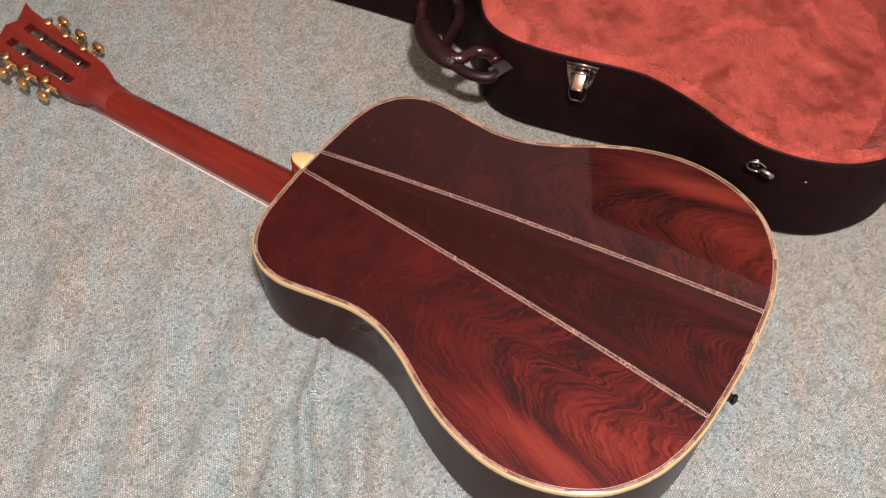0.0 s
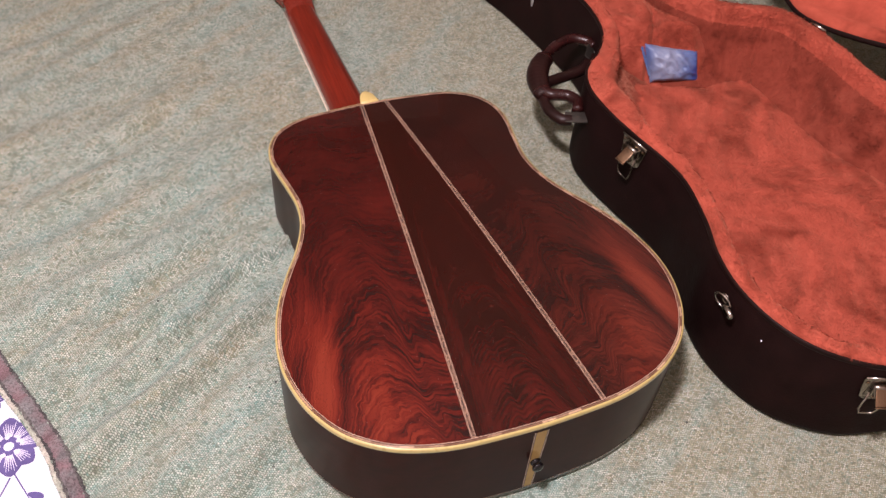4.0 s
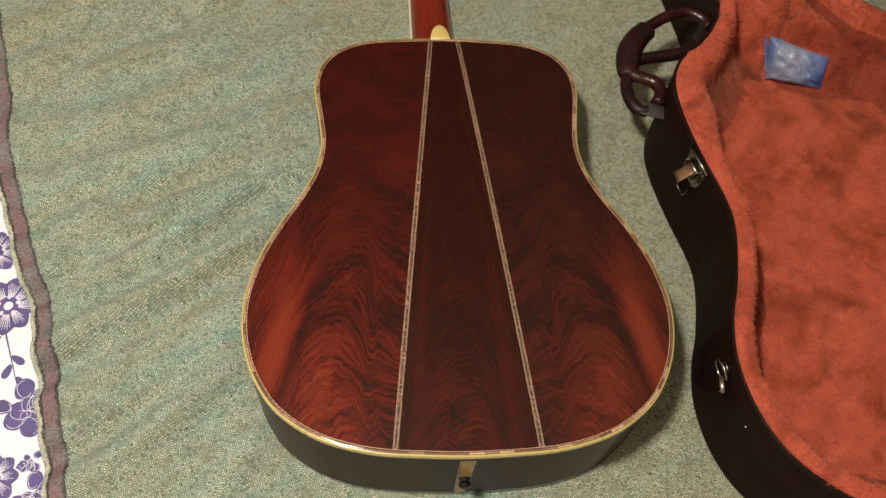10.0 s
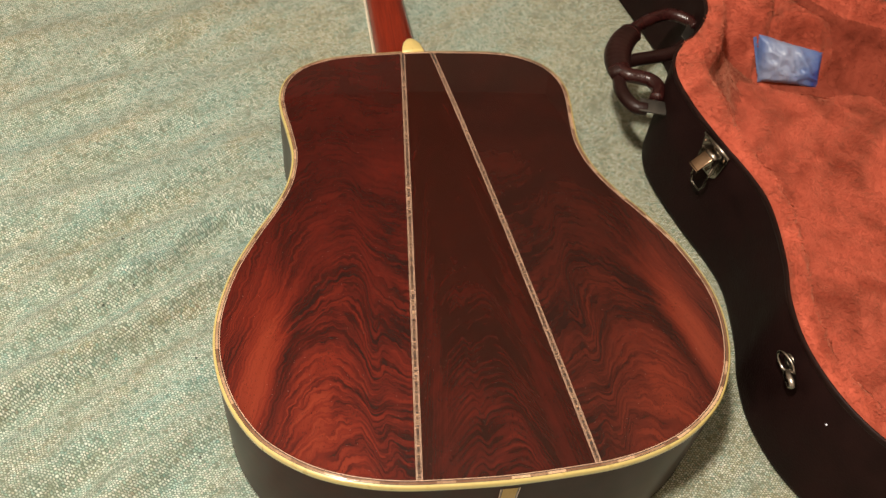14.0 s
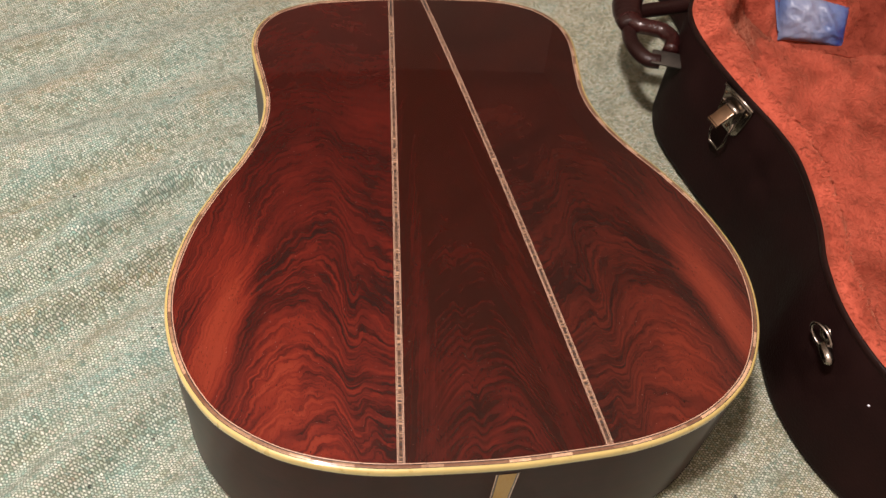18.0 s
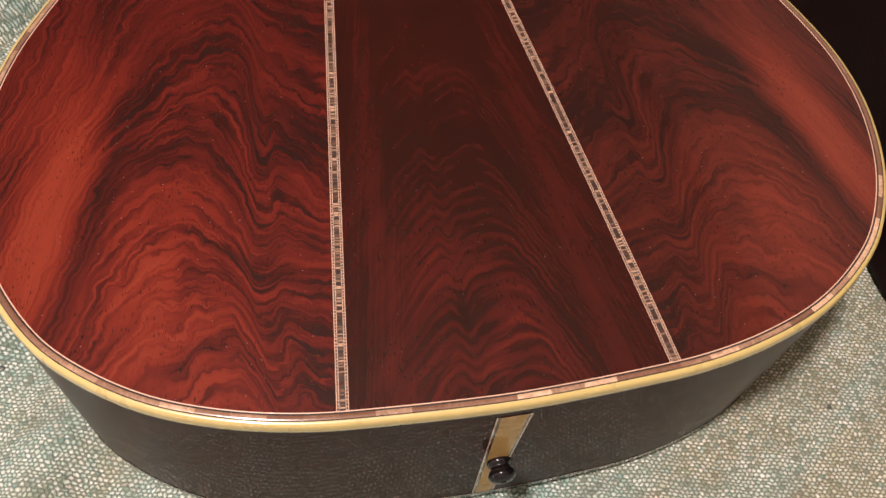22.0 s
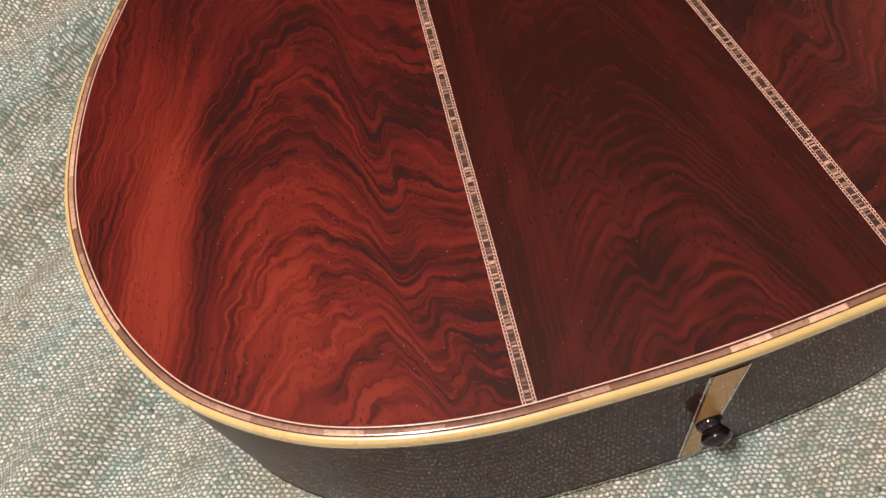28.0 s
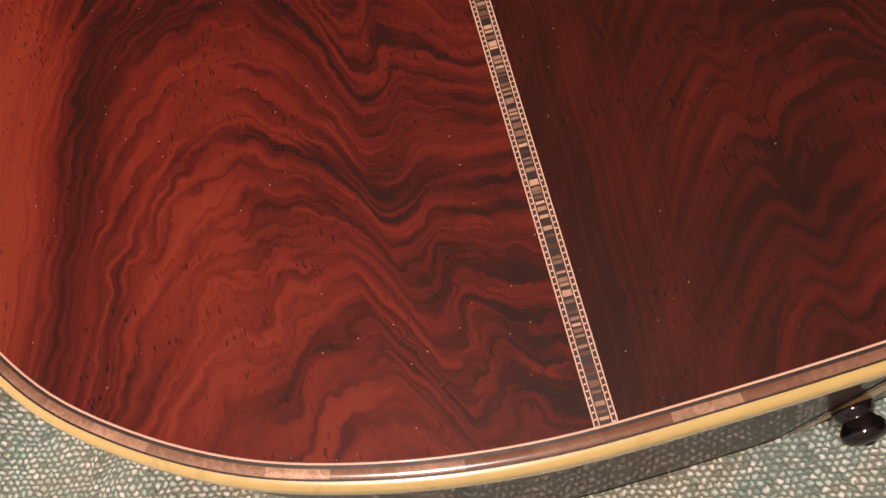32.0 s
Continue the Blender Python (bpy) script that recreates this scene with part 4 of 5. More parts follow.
for f in np.linspace(0, 1, 12):
    z = 0.012 + (0.0795 - 0.012) * f
    w, d = 0.024 - 0.011 * f**0.7, 0.026 * (1 - f) ** 2.2 + 0.022
    row = []
    for k in range(13):
        a = math.pi * k / 12
        row.append((w * math.cos(a), d * math.sin(a) ** 1.2, z))
    heel.append(row)
part("heel", moved(loft(heel), NECK), MAHOGANY, guitar, "carved mahogany heel")
cap = [[(w * math.cos(math.pi * k / 12), d * math.sin(math.pi * k / 12) ** 1.2 - 0.001, z) for k in range(13)] for w, d, z in ((0.0105, 0.0205, 0.0795), (0.0112, 0.0215, 0.0800), (0.0112, 0.0215, 0.0822), (0.0105, 0.0205, 0.0828))]
part("heel_cap", moved(loft(cap), NECK), CAPMAT, guitar, "pale yellow heel cap")

# slotted headstock, tilted up from the neck
HEAD = NECK @ Matrix.Translation((0, 0.335, 0.004)) @ pose(0, 0, 0, 13, 0, 0) @ Matrix.Translation((0, -0.002, 0)) @ Matrix.Diagonal((1.0, 0.83, 1.0, 1.0))
TH = 0.015


def plate(outline, z0, z1):
    n = len(outline)
    pts = [(x, y, z0) for x, y in outline] + [(x, y, z1) for x, y in outline]
    faces = [tuple(range(n - 1, -1, -1)), tuple(range(n, 2 * n))] + [(k, (k + 1) % n, n + (k + 1) % n, n + k) for k in range(n)]
    return pts, faces


def hw(v):
    return float(np.interp(v, [0, 0.012, 0.03, 0.185], [0.0215, 0.026, 0.031, 0.0385]))


SLOT = (0.042, 0.163)
pieces = [[(-hw(0), 0), (hw(0), 0), (hw(0.012), 0.012), (hw(0.03), 0.03), (hw(SLOT[0]), SLOT[0]), (-hw(SLOT[0]), SLOT[0]), (-hw(0.03), 0.03), (-hw(0.012), 0.012)],
          [(-hw(SLOT[1]), SLOT[1]), (hw(SLOT[1]), SLOT[1]), (0.0385, 0.181), (0.043, 0.196), (0.030, 0.189), (0.014, 0.180), (0, 0.187), (-0.014, 0.180), (-0.030, 0.189), (-0.043, 0.196), (-0.0385, 0.181)],
          [(-0.0085, SLOT[0]), (0.0085, SLOT[0]), (0.0085, SLOT[1]), (-0.0085, SLOT[1])]]
for s in (-1, 1):
    rail = [(s * 0.0205, SLOT[0]), (s * hw(SLOT[0]), SLOT[0]), (s * hw(SLOT[1]), SLOT[1]), (s * 0.0215, SLOT[1])]
    pieces.append(rail if s > 0 else rail[::-1])
headstock = part("headstock", moved(plate(pieces[0], 0.0, TH), HEAD), MAHOGANY, guitar, "slotted red mahogany headstock", False)
for piece_name, piece in zip(("head_tip", "centre_bar", "side_rail", "side_rail"), pieces[1:]):
    part(piece_name, moved(plate(piece, 0.0, TH), HEAD), MAHOGANY, headstock, smooth=False)
volute = [[(w * math.cos(math.pi * k / 10), v, TH * 0.55 + h * math.sin(math.pi * k / 10)) for k in range(11)] for v, w, h in ((-0.06, 0.0205, 0.0), (-0.035, 0.0210, 0.006), (-0.01, 0.0215, 0.0105), (0.004, 0.023, 0.011), (0.02, 0.024, 0.0075), (0.04, 0.020, 0.006))]
part("volute", moved(loft(volute), HEAD), MAHOGANY, guitar)
for s in (-1, 1):
    for k in range(3):
        v = 0.062 + 0.036 * k
        tuner = part("tuner", moved(tube([(s * (hw(v) - 0.002), v, TH * 0.5), (s * (hw(v) + 0.013), v, TH * 0.5)], 0.0028, 10), HEAD), GOLD, guitar, "gold open-back tuner")
        bm = box((0.008, 0.017, 0.013), (s * (hw(v) + 0.0165), v, TH * 0.5), 0.003)
        bm.transform(HEAD)
        part("button", bm, GOLD, tuner)
        bm = box((0.0035, 0.024, 0.012), (s * (hw(v) + 0.0018), v, TH * 0.5), 0.001)
        bm.transform(HEAD)
        part("side_plate", bm, GOLD, tuner)
        part("roller", moved(tube([(s * 0.006, v, TH * 0.55), (s * 0.025, v, TH * 0.55)], 0.0034, 10), HEAD), NICKEL, tuner)
        part("gear", moved(lathe([(0.005, 0), (0.006, 0.001), (0.006, 0.003), (0.003, 0.004)], (s * hw(v), v + 0.009, TH + 0.0005), (0, 0, 1), 14), HEAD), GOLD, tuner)

# ---- guitar case ----
CASE = Matrix.Translation((0.488, -0.036, 0)) @ Matrix(((0.982, -0.187, 0, 0), (0.187, 0.982, 0, 0), (0, 0, 1, 0), (0, 0, 0, 1)))
case = thing("guitar_case", "open black hardshell guitar case lined with orange plush", "guitar case", CASE)
CHALF = [(0, -0.019), (0.07, -0.0125), (0.129, 0.006), (0.168, 0.0265), (0.203, 0.066), (0.2185, 0.11), (0.2195, 0.158), (0.208, 0.200), (0.189, 0.238), (0.171, 0.289), (0.168, 0.325), (0.1725, 0.375),
         (0.174, 0.43), (0.168, 0.468), (0.150, 0.497), (0.118, 0.518), (0.088, 0.548), (0.070, 0.60), (0.066, 0.68), (0.068, 0.78), (0.078, 0.86), (0.084, 0.95), (0.080, 1.01), (0.06, 1.035), (0, 1.042)]
cr = spline([(-CHALF[1][0], CHALF[1][1])] + CHALF + [(-CHALF[-2][0], CHALF[-2][1])], 14)[14:-14]
SHELL = even(np.vstack([cr, cr[1:-1][::-1] * (-1, 1)]), 420)
RIM = 0.130


def flat(x, y):
    return 0.0


part("shell", ring(SHELL, [(0.03, 0.002), (0.006, 0.0015), (0.0015, 0.004), (0.0, 0.010), (0.0, RIM - 0.006)], flat), VINYL, case, "black grained vinyl covering", keep=True)
part("piping", ring(SHELL, [(0.0, RIM - 0.006), (-0.0009, RIM - 0.004), (-0.0006, RIM - 0.0005), (0.0008, RIM + 0.0004), (0.0022, RIM - 0.001)], flat), PIPING, case, "brown piping along the rim", keep=True)


def fuzz(x, y):
    return 0.0018 * noise.noise(Vector((x * 34, y * 34, 0.7))) + 0.001 * noise.noise(Vector((x * 110, y * 110, 0.7)))


def fluffy(loop, profile, rough):
    """A plush band: finer than its profile, ruffled in and up by tufts."""
    prof = spline(profile, 3)
    pts, faces = ring(loop, [tuple(p) for p in prof], flat)
    n, nrm, out = len(loop), inward(loop), []
    for i, (x, y, z) in enumerate(pts):
        k = i % n
        edge = min(1.0, (i // n) / 3)
        full = 0.95 * math.exp(-(((y - 0.44) / 0.055) ** 2)) if x < 0 else 0.0      # thicker padding at the shoulder
        swell = full * min(float(prof[i // n][0]), 0.022)
        x, y = x + nrm[k][0] * swell, y + nrm[k][1] * swell
        big, small = noise.noise(Vector((x, y, z)) * 38), noise.noise(Vector((x, y, z)) * 240 + Vector((5, 0, 0)))
        d = rough * edge * (0.7 * big + 0.5 * small)
        out.append((x + nrm[k][0] * d, y + nrm[k][1] * d, z + 0.8 * d))
    return out, faces


def pile(data, count, seed, high=0.0050, wide=0.0014):
    """Tufts of the plush's long nap, lying over at random on a surface."""
    rng = np.random.default_rng(seed)
    quads = np.array(data[0])[np.array(data[1])]
    n = np.cross(quads[:, 2] - quads[:, 0], quads[:, 3] - quads[:, 1])
    area = np.linalg.norm(n, axis=1)
    n /= np.maximum(area, 1e-12)[:, None]
    middle = quads.mean(axis=1)
    inner = np.column_stack([-middle[:, 0], np.zeros(len(n)), np.full(len(n), 0.15)])
    n *= np.where((n * inner).sum(axis=1) < 0, -1.0, 1.0)[:, None]
    pick = rng.choice(len(n), count, p=area / area.sum())
    a, b = rng.random((2, count, 1))
    q, n = quads[pick], n[pick]
    p = (1 - a) * (1 - b) * q[:, 0] + a * (1 - b) * q[:, 1] + a * b * q[:, 2] + (1 - a) * b * q[:, 3]
    swirl = 5.0 * np.sin(p[:, :1] * 31 + 2 * np.sin(p[:, 1:2] * 23)) + rng.normal(0, 0.9, (count, 1))
    lie = np.hstack([np.cos(swirl), np.sin(swirl), rng.normal(0, 0.4, (count, 1))])
    lie -= (lie * n).sum(axis=1)[:, None] * n
    lie /= np.linalg.norm(lie, axis=1)[:, None]
    rise, size = np.radians(rng.uniform(6, 28, (count, 1))), high * rng.uniform(0.6, 1.3, (count, 1))
    across = np.cross(n, lie) * wide / 2
    base, tip = p - 0.0004 * n, p + size * (np.cos(rise) * lie + np.sin(rise) * n)
    verts = np.stack([base + across, tip, base - across], axis=1).reshape(-1, 3)
    return verts.tolist(), np.arange(3 * count).reshape(-1, 3).tolist()


DENSE = even(SHELL, 1300)
LINING = [(0.0016, RIM - 0.0015), (0.0042, RIM + 0.0028), (0.0110, RIM + 0.0046), (0.0165, RIM + 0.0030), (0.0200, RIM - 0.005), (0.0222, RIM - 0.018),
          (0.0270, 0.093), (0.0380, 0.068), (0.0510, 0.050), (0.0660, 0.042), (0.0820, 0.034)]
lining, lining_faces = fluffy(DENSE, LINING, 0.0026)
rows_up = sum(1 for p in spline(LINING, 3) if p[1] > RIM - 0.014) * len(DENSE)      # the roll ends here, the wall begins
part("lining_rim", (lining, lining_faces[:rows_up]), PLUSH, case, "bright orange plush rolled over the rim", keep=True)
part("lining_wall", (lining, lining_faces[rows_up:]), SHADED_PLUSH, case, "orange plush side lining, shade painted into its colour", keep=True)
tagged(part("rim_nap", pile((lining, lining_faces[len(DENSE) : rows_up]), 42000, 3), PLUSH, case, keep=True), kind="stuff")
tagged(part("wall_nap", pile((lining, lining_faces[rows_up:]), 30000, 4), SHADED_PLUSH, case, keep=True), kind="stuff")
half_w, half_s = np.array([p[0] for p in cr]), np.array([p[1] for p in cr])
order = np.argsort(half_s)


fs, fp, ff = steps(-0.006, 1.03, -0.01, 0.62, 0.0045, 0.02), [], []
for s in fs:
    full = float(np.interp(s, half_s[order], half_w[order]))
    w = max(0.010, full - 0.0465 + 0.0205 * min(1.0, max(0.0, (s - 0.50) / 0.03)))
    for k in range(-30, 31):
        x = w * k / 30
        stop = min(0.540, max(0.485, 0.519 - 0.6 * x))      # where the body cushion meets the neck block
        if s < stop:
            e = max(0.0, min(1.0, (w - abs(x)) / 0.024, (s + 0.012) / 0.024, (stop - s) / 0.034))
            z = 0.030 + 0.016 * (1 - (1 - e) ** 3) ** 0.7
        else:
            g = min(1.0, (s - stop) / 0.055)
            e = max(0.0, min(1.0, (w - abs(x)) / 0.02))
            z = 0.030 + 0.078 * (g * g * (3 - 2 * g)) ** 0.75 - 0.012 * (1 - e) ** 2 + 0.008 * noise.noise(Vector((x * 30, s * 30, 3)))
        # a gap between the two pads of the neck block
        gap = abs((x + 0.004) * 0.81 - (s - 0.530) * 0.59)
        if s > stop and gap < 0.0075 and -0.012 < x < 0.034:
            z -= 0.015 * (1 - gap / 0.0075) ** 0.8 * max(0.0, min(1.0, (x + 0.012) / 0.010, (0.034 - x) / 0.010))
        fp.append((x, s, z + 0.8 * fuzz(x, s) + 0.004 * noise.noise(Vector((x * 9, s * 9, 5)))))
for j in range(len(fs) - 1):
    for k in range(60):
        a = j * 61 + k
        ff.append((a, a + 1, a + 62, a + 61))
part("lining_floor", (fp, ff), PLUSH, case, "orange plush floor cushion with brushed nap", keep=True)
tagged(part("floor_nap", pile((fp, [f for f in ff if fp[f[0]][1] < 0.64]), 70000, 5), PLUSH, case, keep=True), kind="stuff")

part("bottom_panel", ring(SHELL, [(0.0295, 0.0022), (0.0298, 0.012)], flat), VINYL, case)
# lid, leaning back on its hinges
HINGE = Vector((0.1755, 0.43, RIM))
HINGE_D = Vector((-0.155, 0.988, 0))
LID = Matrix.Translation(HINGE) @ Matrix.Rotation(math.radians(118), 4, HINGE_D) @ Matrix.Translation(-HINGE) @ Matrix.Translation((0, 0, RIM + 0.002))


def over(data):
    """Turned upside down, as the lid closes on the case."""
    return [(x, y, -z) for x, y, z in data[0]], [f[::-1] for f in data[1]]


lid = part("lid", moved(over(ring(SHELL, [(0.05, -0.054), (0.006, -0.054), (0.0, -0.048), (0.0, -0.004)], flat)), LID), VINYL, case, "black lid leaning open on its hinges", keep=True)
part("lid_piping", moved(over(ring(SHELL, [(0.0, -0.004), (-0.0015, -0.002), (0.0, 0.0005), (0.005, 0.0)], flat)), LID), PIPING, lid, keep=True)
part("lid_lining", moved(over(ring(SHELL, [(0.005, 0.0), (0.012, 0.001), (0.02, -0.006), (0.024, -0.03), (0.05, -0.042)], fuzz)), LID), PLUSH, lid, keep=True)
lp = [(x, s, -0.040 + 2.5 * fuzz(x, s)) for x, s, z in fp]
part("lid_cushion", moved(over((lp, ff)), LID), PLUSH, lid, keep=True)
lb = [(x, s, -0.0545) for x, s, z in fp]
part("lid_top", moved(over((lb, [f[::-1] for f in ff])), LID), VINYL, lid, keep=True)
for d in (0.005, -0.28):
    part("hinge", tube([HINGE + HINGE_D * (d - 0.014) + Vector((0.004, 0, -0.001)), HINGE + HINGE_D * (d + 0.014) + Vector((0.004, 0, -0.001))], 0.0032, 10), NICKEL, case)


def on_case(p):
    """A world place in the case's own coordinates."""
    return CASE.inverted() @ Vector(p)


def latch_frame(p):
    """Frame on the outer wall near a world place: x along the wall, y up, z outward."""
    q = on_case(p)
    k = int(np.argmin(np.hypot(SHELL[:, 0] - q.x, SHELL[:, 1] - q.y)))
    out = -inward(SHELL)[k]
    ax = Vector((-out[1], out[0], 0))
    m = Matrix((ax, Vector((0, 0, 1)), Vector((out[0], out[1], 0)))).transposed().to_4x4()
    return Matrix.Translation((SHELL[k][0], SHELL[k][1], q.z)) @ m


def latch(p, opened):
    m = latch_frame(p) @ (Matrix() if opened else Matrix.Rotation(math.radians(80), 4, "Z") @ Matrix.Scale(0.95, 4))

    def put(name, bm, mat, parent, label=""):
        if isinstance(bm, tuple):
            return part(name, moved(bm, m), mat, parent, label)
        bm.transform(m)
        return part(name, bm, mat, parent, label)

    if opened:
        shield = [[(w0, y0, z0) for w0, z0 in ((-w, 0.0), (w, 0.0), (w - 0.001, 0.0018), (-w + 0.001, 0.0018))] for y0, w in ((-0.016, 0.009), (-0.012, 0.0135), (0.0, 0.016), (0.014, 0.0185), (0.018, 0.0185))]
        plate_ob = put("latch", loft(shield), NICKEL, case, "open nickel draw latch")
        put("top_flange", tube([(-0.0185, 0.0182, 0.0015), (0.0185, 0.0182, 0.0015)], 0.0016, 8), NICKEL, plate_ob)
        put("pivot", tube([(-0.010, 0.008, 0.0045), (0.010, 0.008, 0.0045)], 0.0026, 10), NICKEL, plate_ob)
        for sx in (-0.0095, 0.0095):
            put("hinge_ear", box((0.0016, 0.012, 0.008), (sx, 0.006, 0.005), 0.0006), NICKEL, plate_ob)
        put("lever", box((0.013, 0.0020, 0.021), (0, 0.0035, 0.0110), 0.0009, pose(0, 0, 0, 40, 0, 0)), BRASS, plate_ob, "raised brass lever")
        put("lever_lip", box((0.013, 0.0045, 0.0018), (0, -0.0042, 0.0190), 0.0008, pose(0, 0, 0, 40, 0, 0)), BRASS, plate_ob)
        loop = [(-0.0095, 0.002, 0.006), (-0.0095, -0.024, 0.007), (-0.0065, -0.0325, 0.007), (0.0065, -0.0325, 0.007), (0.0095, -0.024, 0.007), (0.0095, 0.002, 0.006)]
        put("wire_loop", tube(loop, 0.0011, 8), NICKEL, plate_ob)
        for sx in (-0.0145, 0.0145):
            put("rivet", lathe([(0.0018, 0), (0.0016, 0.0008), (0.0006, 0.0012)], (sx, 0.012, 0.002), (0, 0, 1), 10), BRASS, plate_ob)
        put("rivet", lathe([(0.0018, 0), (0.0016, 0.0008), (0.0006, 0.0012)], (0, -0.012, 0.002), (0, 0, 1), 10), BRASS, plate_ob)
    else:
        plate_ob = put("latch", lathe([(0.0062, 0.0), (0.0060, 0.0012), (0.0045, 0.0024), (0.0012, 0.0028)], (0, 0.010, 0), (0, 0, 1), 18), NICKEL, case, "small nickel toggle catch")
        ringp = [(0.0075 * math.cos(a), 0.008 + 0.0105 * math.sin(a), 0.005 + 0.002 * math.sin(a)) for a in np.linspace(0, 2 * math.pi, 20, endpoint=False)]
        put("wire_loop", tube(ringp, 0.0014, 8, True), NICKEL, plate_ob)
        put("toggle", lathe([(0.002, 0), (0.0042, 0.003), (0.0046, 0.010), (0.0038, 0.016), (0.0015, 0.018)], (0, 0.004, 0.006), (0.1, -1, 0.15), 14), NICKEL, plate_ob)
    return plate_ob


latch((0.2425, 0.297, 0.106), True)
latch((0.236, 0.076, 0.102), False)
latch((0.331, -0.047, 0.095), True)

# handle: a wide leather sleeve on two cord loops, each held by a bent metal tab
def cord(points, z, per=8):
    return spline([on_case((x, y, z[0] + (z[1] - z[0]) * k / (len(points) - 1))) for k, (x, y) in enumerate(points)], per)


def flat_tube(line, wide, high, count=18):
    """A tube with an oval section: wide across, high upward."""
    rows, n = [], len(line)
    for i in range(n):
        d = Vector(line[min(i + 1, n - 1)] - line[max(i - 1, 0)]).normalized()
        s = d.cross(Vector((0, 0, 1))).normalized()
        f = i / (n - 1)
        swell = 0.72 + 0.28 * math.sin(math.pi * f) ** 0.5 + 0.02 * math.sin(i * 2.4)
        row = []
        for k in range(count):
            w = 2 * math.pi * k / count
            row.append(tuple(Vector(line[i]) + s * (wide * swell * math.cos(w)) + Vector((0, 0, high * swell * math.sin(w)))))
        rows.append(row)
    return loft(rows)


SLEEVE_LINE = [(0.2340, 0.5020), (0.2200, 0.4880), (0.2090, 0.4700), (0.2040, 0.4520), (0.2030, 0.4320)]
UPPER = [(0.2130, 0.480), (0.2342, 0.5030), (0.2606, 0.5215), (0.2831, 0.5286), (0.3010, 0.5190), (0.3060, 0.5060)]
UPPER_BACK = [(0.3000, 0.4950), (0.2850, 0.4830), (0.2716, 0.4738), (0.2497, 0.4685), (0.2300, 0.4650), (0.2130, 0.4600)]
LOWER = [(0.2020, 0.4420), (0.2085, 0.4310), (0.2190, 0.4270), (0.2305, 0.4210), (0.2345, 0.4075), (0.2280, 0.3930)]
LOWER_BACK = [(0.2180, 0.3875), (0.2075, 0.3910), (0.2010, 0.4050), (0.1995, 0.4200), (0.2020, 0.4360)]
handle = part("handle", flat_tube(cord(SLEEVE_LINE, (0.092, 0.090)), 0.0140, 0.0110), SLEEVE, case, "oxblood leather carrying handle")
part("cord", tube(cord(UPPER, (0.094, 0.092)), 0.0066, 14), GRIP, handle, "glossy oxblood cord loop")
part("cord", tube(cord(UPPER_BACK, (0.084, 0.084)), 0.0070, 14), SLEEVE, handle)
part("cord", tube(cord(LOWER, (0.093, 0.093)), 0.0074, 14), GRIP, handle, "glossy oxblood cord loop")
part("cord", tube(cord(LOWER_BACK, (0.086, 0.086)), 0.0068, 14), SLEEVE, handle)
for q in (0.04, 0.96):
    ln = cord(SLEEVE_LINE, (0.092, 0.090))
    k = int(q * (len(ln) - 4))
    part("keeper", flat_tube(ln[k : k + 4], 0.0128, 0.0100), GRIP, handle, "stitched leather keeper")
for (x, y), turn, tilt, wall_at in (((0.2230, 0.3855), -0.50, 0.30, (0.262, 0.392)), ((0.2960, 0.4960), 0.75, 0.6, (0.318, 0.508))):
    at = on_case((x, y, 0.0905))
    tab = part("mount", box((0.027, 0.015, 0.0020), at, 0.0008, Matrix.Rotation(turn, 4, "Z") @ Matrix.Rotation(tilt, 4, "X")), DULL, handle, "bent metal handle mount")
    part("bolt", tube([at + Vector((0.006, 0, -0.003)), on_case((*wall_at, 0.086))], 0.0036, 10), DULL, tab)

# tag on the neck of the case, lint on its wall
lf = latch_frame((0.254, 0.034, 0.097))
part("lint", moved(lathe([(0.0004, 0), (0.0009, 0.0004), (0.0004, 0.0008)], (0, 0, 0), (0.3, 0.2, 1), 8), lf), SHEETMAT, case, "speck of white lint")
part("label_tag", moved(loft([[(x0, y0 * f, z0) for x0, y0 in ((-0.0005, -0.010), (0.0005, -0.010), (0.0005, 0.010), (-0.0005, 0.010))] for f, z0 in ((0.12, -0.022), (1.0, 0.024))]), Matrix.Translation(on_case((0.288, 0.66, 0.078)))), SHEETMAT, case, "small pale paper tag")

# ---- plastic pouch in the case ----
def pouch_mat():
    m = Nodes("blue_plastic_film")
    p = m.coords()
    n = m.noise(p, 45, 4, 0.6, 1.0)
    side = m.node("SeparateXYZ", p).outputs[0]
    t = m.math("ADD", m.math("MULTIPLY", n, 0.45), m.ranged(m.math("ABSOLUTE", m.math("ADD", side, 0.006)), 0.008, 0.042, 0.18, 0.60))
    c = m.ramp(t, (0.36, (0.235, 0.27, 0.385)), (0.52, (0.17, 0.215, 0.355)), (0.68, (0.105, 0.16, 0.34)), (0.90, (0.03, 0.06, 0.26)))
    ridge = m.math("ABSOLUTE", m.math("SUBTRACT", m.noise(p, 42, 2, 0.5, 0.6), 0.5))
    h = m.math("ADD", m.math("MULTIPLY", ridge, -2.2), m.noise(p, 120, 3, 0.6, 1.0))
    return m.finish(c, 0.42, Normal=m.bump(h, 0.35, 0.003), Coat_Weight=0.12, Coat_Roughness=0.25)


P1, P2, P3 = Vector((0.3790, 0.5055, 0.0810)), Vector((0.4520, 0.4840, 0.0780)), Vector((0.4480, 0.4605, 0.0340))
px_ = (P2 - P1).normalized()
py_ = ((P2 - P3) - (P2 - P3).dot(px_) * px_).normalized()
pz_ = px_.cross(py_)
mid = (P1 + P3) / 2
pouch = thing("plastic_pouch", "crinkled blue and white plastic pouch lying in the case", "pouch", Matrix.Translation(mid) @ Matrix((px_, py_, pz_)).transposed().to_4x4())
pp, pf = [], []
NX, NY = 34, 26
